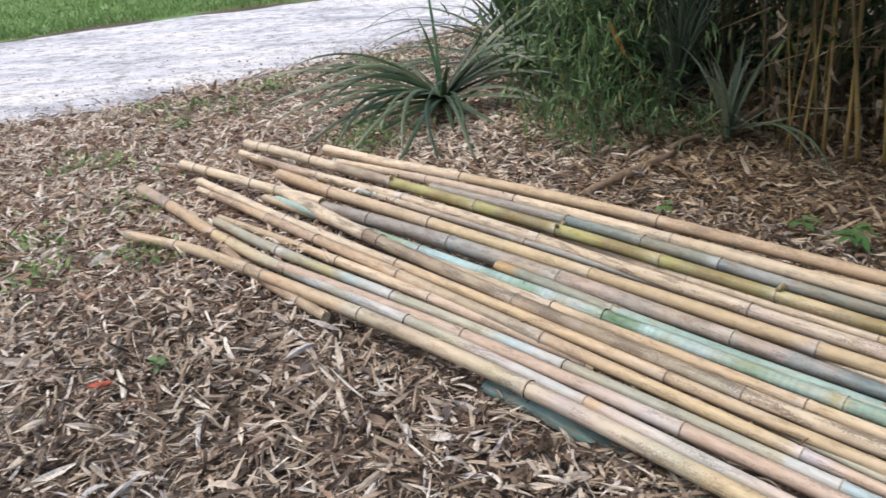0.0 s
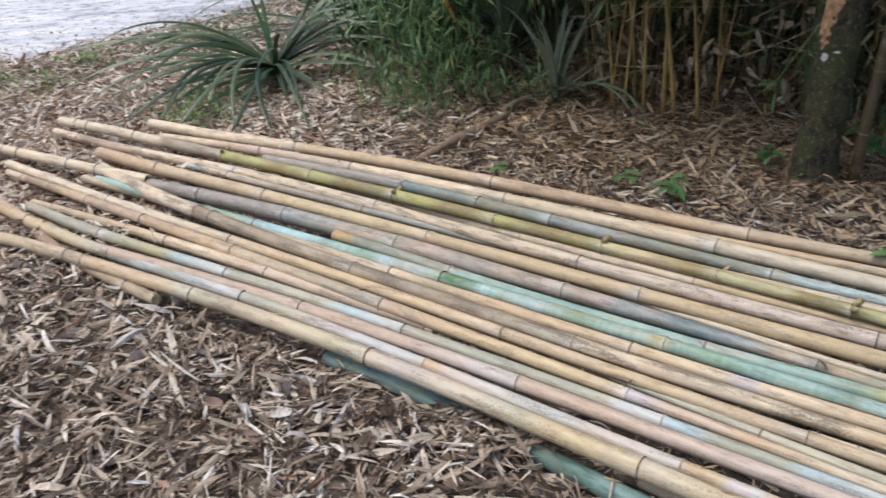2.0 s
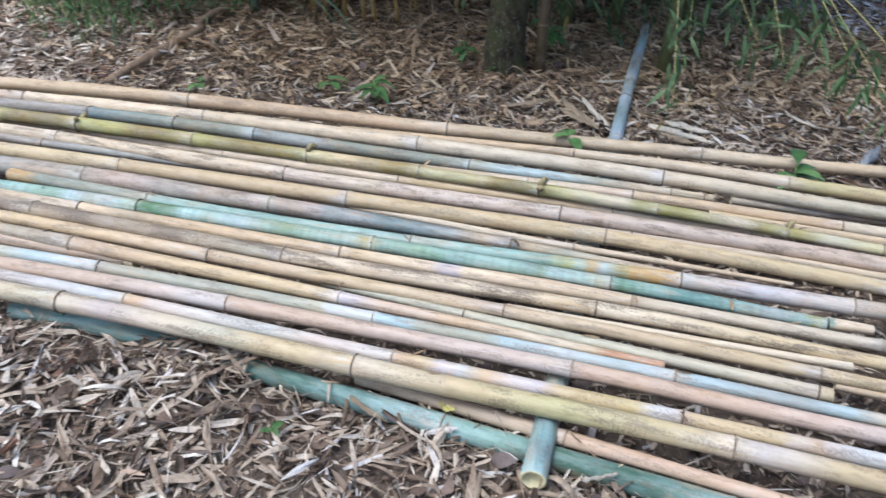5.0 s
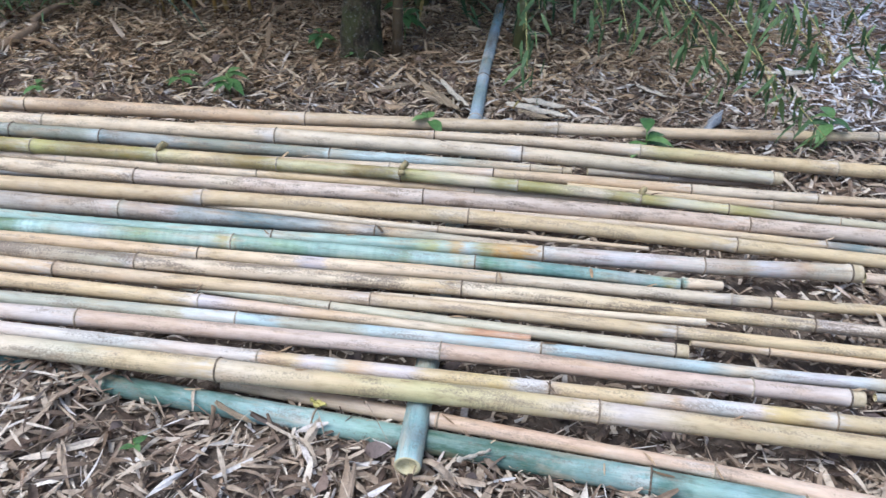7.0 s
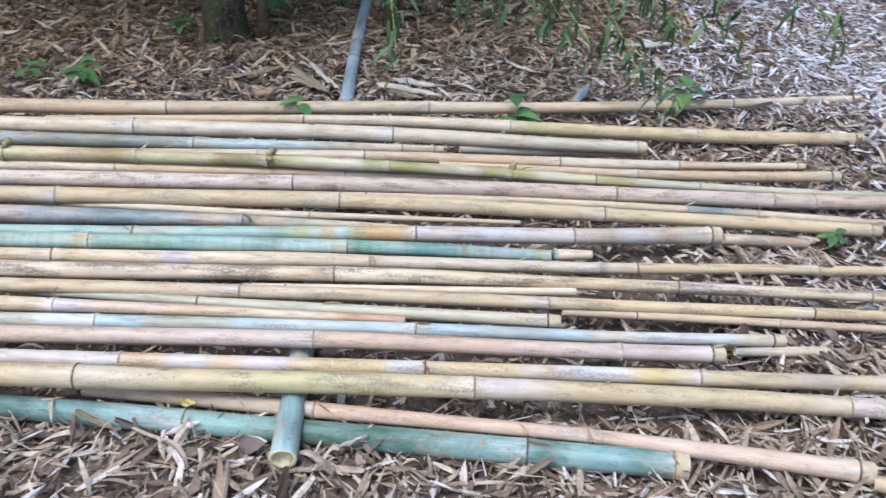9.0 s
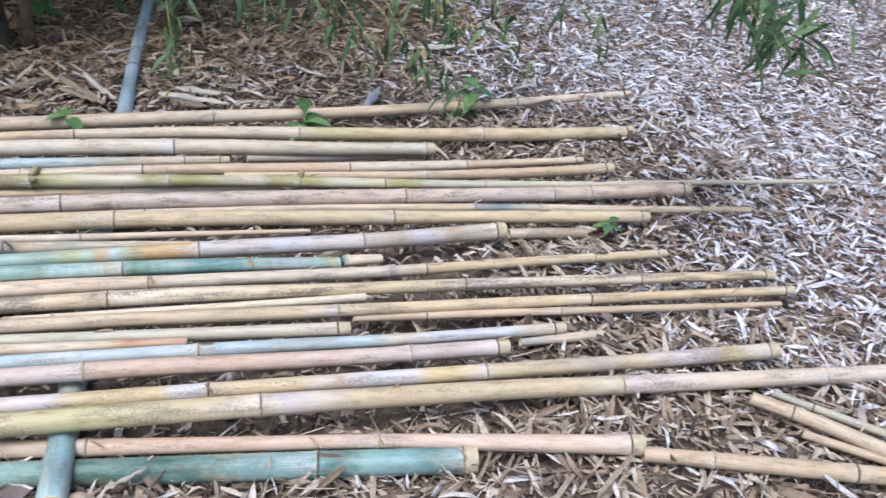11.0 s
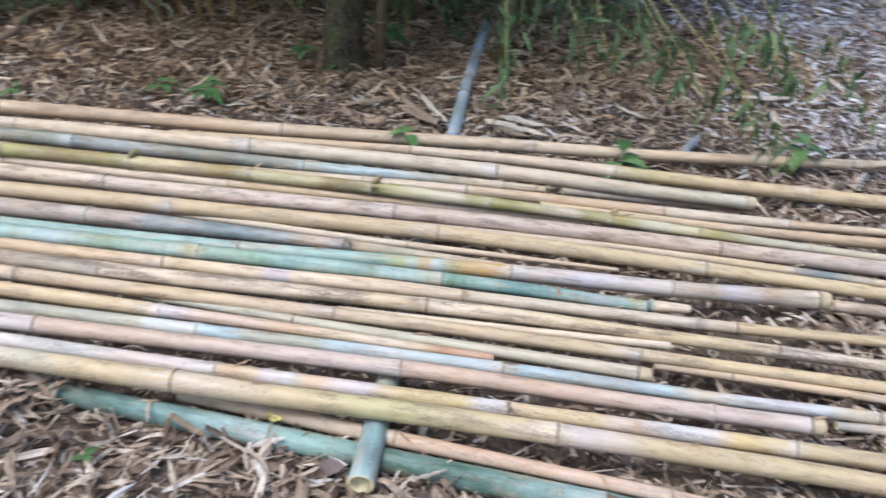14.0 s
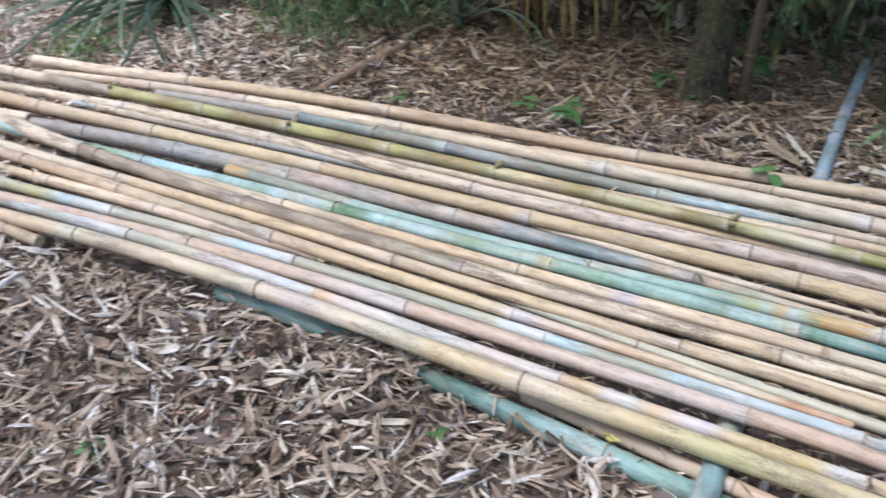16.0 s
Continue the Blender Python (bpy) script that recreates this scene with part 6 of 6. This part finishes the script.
def overhang():
    """Leafy bamboo tips that droop into view over the open litter."""
    r = np.random.default_rng(51)
    o = np.array([3.3, 1.2, 1.9])
    root = empty("bamboo_branch", tuple(o))
    tagged(root, "drooping leafy bamboo branch with thin green leaves", "branch")
    for i, e in enumerate(((2.72, 0.11, 0.85), (2.5, 0.17, 0.95), (2.85, -0.02, 0.8), (2.62, 0.02, 0.95), (2.95, 0.1, 0.9), (3.1, -0.05, 0.9), (2.88, 0.02, 0.7), (2.75, 0.05, 0.74), (2.98, -0.02, 0.68), (2.66, 0.1, 0.8), (3.0, 0.12, 0.74))):
        e = np.array(e) - o
        path = smooth_path([(0.1 * i, 0.5, 0.1), e * 0.5 + (0.1, 0.2, 0.0), e], 0.05, 0.25)[0]
        v, f, _ = tube(path, np.linspace(0.004, 0.0012, len(path)), 5)
        mesh_object("twig", v, f, TWIG, root)
        foliage("twig_leaves", root, [tuple(c) for c in path[-6:]], (0.04, 0.04, 0.035), 4, 0.12, 520 + i, DUSKY, down=0.7)


overhang()


def sprout(loc, leaves, size, seed, label, stem=0.06):
    r = np.random.default_rng(seed)
    root = empty("seedling", loc)
    tagged(root, label, "seedling")
    v, f, _ = tube([(0, 0, -0.02), (0.004, 0, stem * 0.5), (0, 0.004, stem)], [0.003, 0.0025, 0.002], 6)
    mesh_object("stem", v, f, WEED, root)
    for i in range(leaves):
        az, el = 2.4 * i + r.normal(0, 0.2), r.uniform(-0.1, 0.5)
        L = size * r.uniform(0.8, 1.2)
        m, u = 7, np.linspace(0, 1, 7)
        d = np.array([math.cos(az), math.sin(az)])
        p = np.stack([d[0] * L * u, d[1] * L * u, stem * (0.6 + 0.4 * r.random()) + L * (math.sin(el) * u - 0.45 * u ** 2)], -1)
        p[:, 2] = np.maximum(p[:, 2], 0.012)
        side = np.array([-d[1], d[0], 0])
        w = L * 0.24 * np.array([0.1, 0.6, 0.95, 1.0, 0.8, 0.42, 0.02])
        lift = np.array([0, 0, 1.0]) * (w * 0.25)[:, None]
        vv = np.stack([p - side * w[:, None] + lift, p, p + side * w[:, None] + lift], 1).reshape(-1, 3)
        ff = [(k * 3 + c, k * 3 + c + 1, k * 3 + c + 4, k * 3 + c + 3) for k in range(m - 1) for c in range(2)]
        mesh_object("leaf", vv, ff, SEEDLING, root)


VINE = "dark green leaves at the foot of the tree"
BIG = "small bright green broad-leaved seedling in the litter"
sprout((1.72, 3.1, 0.0), 8, 0.095, 1, BIG, 0.13)
sprout((1.62, 3.36, 0.0), 6, 0.08, 2, BIG, 0.08)
sprout((1.1, 3.68, 0.0), 5, 0.07, 3, BIG)
sprout((2.09, 2.185, 0.0), 5, 0.09, 4, "green seedling growing up beside a bamboo pole", 0.16)
sprout((2.63, 1.57, 0.0), 6, 0.1, 5, "green seedling growing up beside a bamboo pole", 0.15)
sprout((3.3, 1.2, 0.0), 7, 0.10, 6, "green seedling growing up beside a bamboo pole", 0.14)
sprout((2.78, 3.22, 0.0), 9, 0.12, 7, "bright green vine leaves at the foot of the tree", 0.2)
sprout((2.36, 3.36, 0.0), 8, 0.085, 11, VINE, 0.12)
sprout((2.42, 3.14, 0.0), 6, 0.06, 12, VINE, 0.08)
sprout((2.74, 0.40, 0.0), 5, 0.06, 8, BIG)
sprout((-1.03, 2.5, 0.0), 7, 0.045, 9, BIG, 0.05)
sprout((0.58, 1.41, 0.0), 4, 0.035, 13, "tiny dark green seedling in the litter", 0.03)
sprout((-0.24, 1.64, 0.0), 5, 0.04, 14, "tiny dark green seedling in the litter", 0.04)


def fallen_branch(points, radii, label):
    root = empty("fallen_branch", points[0])
    tagged(root, label, "branch")
    path, s = smooth_path(np.array(points) - np.array(points[0]), 0.03, 0.05)
    v, f, _ = tube(path, np.interp(s, np.linspace(0, s[-1], len(radii)), radii) * (1 + 0.08 * np.sin(23 * s)), 12, 0, 0.07)
    mesh_object("wood", v, f, STICK, root)


STICK = plain("dead_wood", (0.16, 0.105, 0.065), (0.37, 0.265, 0.18), 22, 0.85, 0.9)
fallen_branch([(0.757, 3.984, 0.03), (0.955, 4.16, 0.036), (1.145, 4.31, 0.045), (1.368, 4.515, 0.05)], (0.024, 0.026, 0.027, 0.022), "brown weathered stick lying on the litter")
fallen_branch([(1.377, 4.617, 0.045), (1.512, 4.746, 0.055), (1.62, 4.786, 0.06)], (0.018, 0.021, 0.016), "short reddish brown stick at the end of a longer one")
fallen_branch([(1.856, 4.972, 0.03), (1.976, 4.992, 0.1), (2.1, 5.028, 0.17)], (0.02, 0.024, 0.022), "grey dead stick leaning at the foot of the clump")


def weeds():
    r = np.random.default_rng(61)
    pts = []
    for cx, cy, n, sp in ((-2.3, 6.55, 90, 0.12), (-1.9, 6.6, 70, 0.1), (-1.4, 7.1, 170, 0.15), (-1.6, 6.45, 80, 0.12), (-1.95, 5.95, 50, 0.1), (-2.3, 5.05, 60, 0.1), (-2.05, 5.05, 50, 0.08), (-2.0, 3.78, 50, 0.1), (-1.38, 3.5, 70, 0.1), (-1.8, 3.33, 60, 0.1), (-1.7, 4.3, 50, 0.2), (-2.7, 4.0, 50, 0.3), (-0.42, 5.45, 240, 0.17), (-0.45, 5.1, 120, 0.12), (-0.4, 7.9, 260, 0.3), (-3.0, 4.6, 40, 0.3), (-0.6, 7.3, 100, 0.35)):
        pts.append(np.c_[r.normal(cx, sp, n), r.normal(cy, sp, n), r.uniform(0.02, 0.09, n)])
    base = np.vstack(pts)
    base = base[base[:, 1] < lane_near(base[:, 0])]
    n = len(base)
    yaw, el = r.uniform(0, 6.28, n), r.normal(0.3, 0.4, n)
    way = np.stack([np.cos(yaw) * np.cos(el), np.sin(yaw) * np.cos(el), np.sin(el)], -1)
    L = r.uniform(0.025, 0.06, n)
    v, f = blade_cloud(base, way, np.tile((0.0, 0.1, 1.0), (n, 1)), L, L * 0.42, r.normal(-0.3, 0.2, n), 0.0, (0.2, 0.9, 1.0, 0.7, 0.05))
    tagged(cloud_object("weeds", v, f, WEED), "low green weeds scattered through the litter", "weeds", kind="stuff")
    n = 26000
    x = r.uniform(-14, 0.5, n)
    y = lane_far(x) - 0.1 + 6.5 * r.random(n) ** 1.6
    base = np.c_[x, y, np.full(n, 0.03)]
    yaw, el = r.uniform(0, 6.28, n), r.normal(1.1, 0.3, n)
    way = np.stack([np.cos(yaw) * np.cos(el), np.sin(yaw) * np.cos(el), np.sin(el)], -1)
    L = r.uniform(0.05, 0.13, n)
    v, f = blade_cloud(base, way, np.c_[np.cos(yaw + 2), np.sin(yaw + 2), np.full(n, 0.3)], L, np.full(n, 0.012), r.normal(0, 0.3, n))
    tagged(cloud_object("grass", v, f, GRASS), "short green grass along the far side of the lane", "grass", kind="stuff")


weeds()


def sheath(a, z, wide, high, label, mat, seed, name="culm_sheath", flip=1.0, tilt=0.0):
    """A dry, curved culm sheath lying between two ends on the litter."""
    r = np.random.default_rng(seed)
    a0, a1 = np.array(a[0]), np.array(a[1])
    c, d = (a0 + a1) / 2, (a1 - a0)
    L = np.linalg.norm(d)
    d = d / L
    s = np.array([-d[1], d[0]])
    m, k = 11, 9
    verts = []
    for i in range(m):
        u = i / (m - 1)
        w = 0.62 * wide * np.interp(u, [0, 0.1, 0.5, 0.85, 1], [0.3, 0.7, 0.9, 0.5, 0.08]) * (1 + 0.2 * r.normal())
        for j in range(k):
            q = j / (k - 1) * 2 - 1
            off = d * (u - 0.5) * L + s * w * q * 0.5
            verts.append((off[0], off[1], 0.5 * high * (1 - q * q) * (1 + 0.5 * math.sin(7 * u + 3 * q)) * flip * math.sin(math.pi * min(max(u, 0.08), 0.92)) + 0.012 * r.random() * abs(q) + 0.03 * (u - 0.5) ** 2))
    faces = [(i * k + j, i * k + j + 1, (i + 1) * k + j + 1, (i + 1) * k + j) for i in range(m - 1) for j in range(k - 1)]
    ob = mesh_object(name, verts, faces, mat)
    ob.location = (c[0], c[1], z)
    ob.rotation_euler = (tilt, 0, 0)
    mod = ob.modifiers.new("thickness", "SOLIDIFY")
    mod.thickness = 0.003
    tagged(ob, label, "leaf sheath")


def sheath_material(name, a, c):
    m, n, l, b = material(name)
    tc = n.new("ShaderNodeTexCoord").outputs["Generated"]
    f = noise_tex(n, l, mapped(n, l, tc, (3.0, 3.0, 1.0)), 9.0, 6.0, 0.8, 1.5)
    r = ramp(n, [(0.36, a), (0.52, c), (0.7, tuple(min(1.15 * q, 0.85) for q in c))])
    l.new(f, r.inputs[0])
    l.new(r.outputs[0], b.inputs["Base Color"])
    b.inputs["Roughness"].default_value = 0.6
    bumped(n, l, b, f, 0.8, 0.006)
    return m


SHEATH = sheath_material("dry_sheath", (0.14, 0.095, 0.06), (0.40, 0.31, 0.205))
SHEATH_PALE = sheath_material("pale_sheath", (0.40, 0.32, 0.23), (0.74, 0.66, 0.54))
SHEATH_GREY = sheath_material("grey_sheath", (0.10, 0.10, 0.11), (0.45, 0.47, 0.50))
RED = plain("red_leaf", (0.36, 0.06, 0.035), (0.5, 0.12, 0.07), 40, 0.5, 0.3)
LEMON = plain("yellow_leaf", (0.42, 0.36, 0.10), (0.52, 0.46, 0.18), 40, 0.5, 0.3)
TANSHARD = "long split shard of tan culm sheath on the litter"
PALESHARD = "broken pale shard of culm sheath beside the back pole"
sheath(((2.44, 2.66), (2.37, 2.33)), 0.03, 0.075, 0.035, TANSHARD, SHEATH, 1)
sheath(((2.50, 2.60), (2.40, 2.30)), 0.045, 0.045, 0.03, TANSHARD, SHEATH_PALE, 23)
sheath(((2.36, 2.58), (2.36, 2.36)), 0.035, 0.05, 0.03, TANSHARD, SHEATH, 24)
sheath(((2.56, 2.24), (2.66, 1.97)), 0.04, 0.06, 0.04, PALESHARD, SHEATH_PALE, 2)
sheath(((2.61, 2.20), (2.69, 2.03)), 0.055, 0.05, 0.045, PALESHARD, SHEATH_PALE, 25)
sheath(((2.55, 2.16), (2.60, 2.01)), 0.035, 0.05, 0.03, PALESHARD, SHEATH, 26)
sheath(((3.17, 2.03), (3.16, 1.86)), 0.03, 0.05, 0.02, "small pale curled culm sheath", SHEATH_PALE, 3)
sheath(((2.18, 2.73), (2.42, 2.68)), 0.03, 0.07, 0.03, "dull brown curled culm sheath on the litter", SHEATH, 4)
sheath(((3.0, 1.55), (3.22, 1.62)), 0.03, 0.07, 0.05, "blue-grey weathered culm sheath, curled upward", SHEATH_GREY, 5)
sheath(((3.19, 2.37), (3.42, 2.36)), 0.03, 0.06, 0.03, "dull brown curled culm sheath on the litter", SHEATH, 6)
sheath(((2.72, 2.75), (2.84, 2.69)), 0.035, 0.03, 0.01, "slim pale culm sheath by the crossbar", SHEATH_PALE, 7)
sheath(((-0.66, 2.93), (-0.5, 2.88)), 0.03, 0.025, 0.01, "slim pale culm sheath by a sawn offcut", SHEATH_PALE, 8)
sheath(((2.86, 4.10), (2.87, 3.97)), 0.17, 0.12, 0.04, "pale culm sheath hanging from the foot of a stem", SHEATH, 9, tilt=1.15)
sheath(((2.85, 4.06), (2.855, 4.01)), 0.115, 0.10, 0.02, "white torn culm sheath against the golden stems", SHEATH_PALE, 22, tilt=0.9)
sheath(((4.35, 2.17), (4.3, 2.05)), 0.03, 0.06, 0.02, "white dry culm sheath on bleached litter", SHEATH_PALE, 10)
sheath(((3.75, 1.75), (3.95, 1.6)), 0.03, 0.07, 0.03, "white dry culm sheath on bleached litter", SHEATH_PALE, 12)
sheath(((0.77, 1.376), (0.81, 1.255)), 0.05, 0.028, 0.006, "long tan dry leaf lying across a green pole", SHEATH, 13, "dry_leaf")
sheath(((1.09, 0.88), (1.17, 0.855)), 0.05, 0.018, 0.006, "long pale dry leaf beside the crossbar", SHEATH_PALE, 14, "dry_leaf")
sheath(((0.945, 1.24), (0.965, 1.2)), 0.055, 0.028, 0.008, "small round yellow leaf under the front pole", LEMON, 15, "yellow_leaf")
sheath(((-1.22, 2.352), (-1.145, 2.375)), 0.045, 0.06, 0.02, "small red fallen leaf on the litter", RED, 16, "red_leaf")
sheath(((-0.495, 3.14), (-0.47, 3.02)), 0.145, 0.014, 0.004, "pale leaf stuck across the poles", SHEATH_PALE, 17, "dry_leaf")
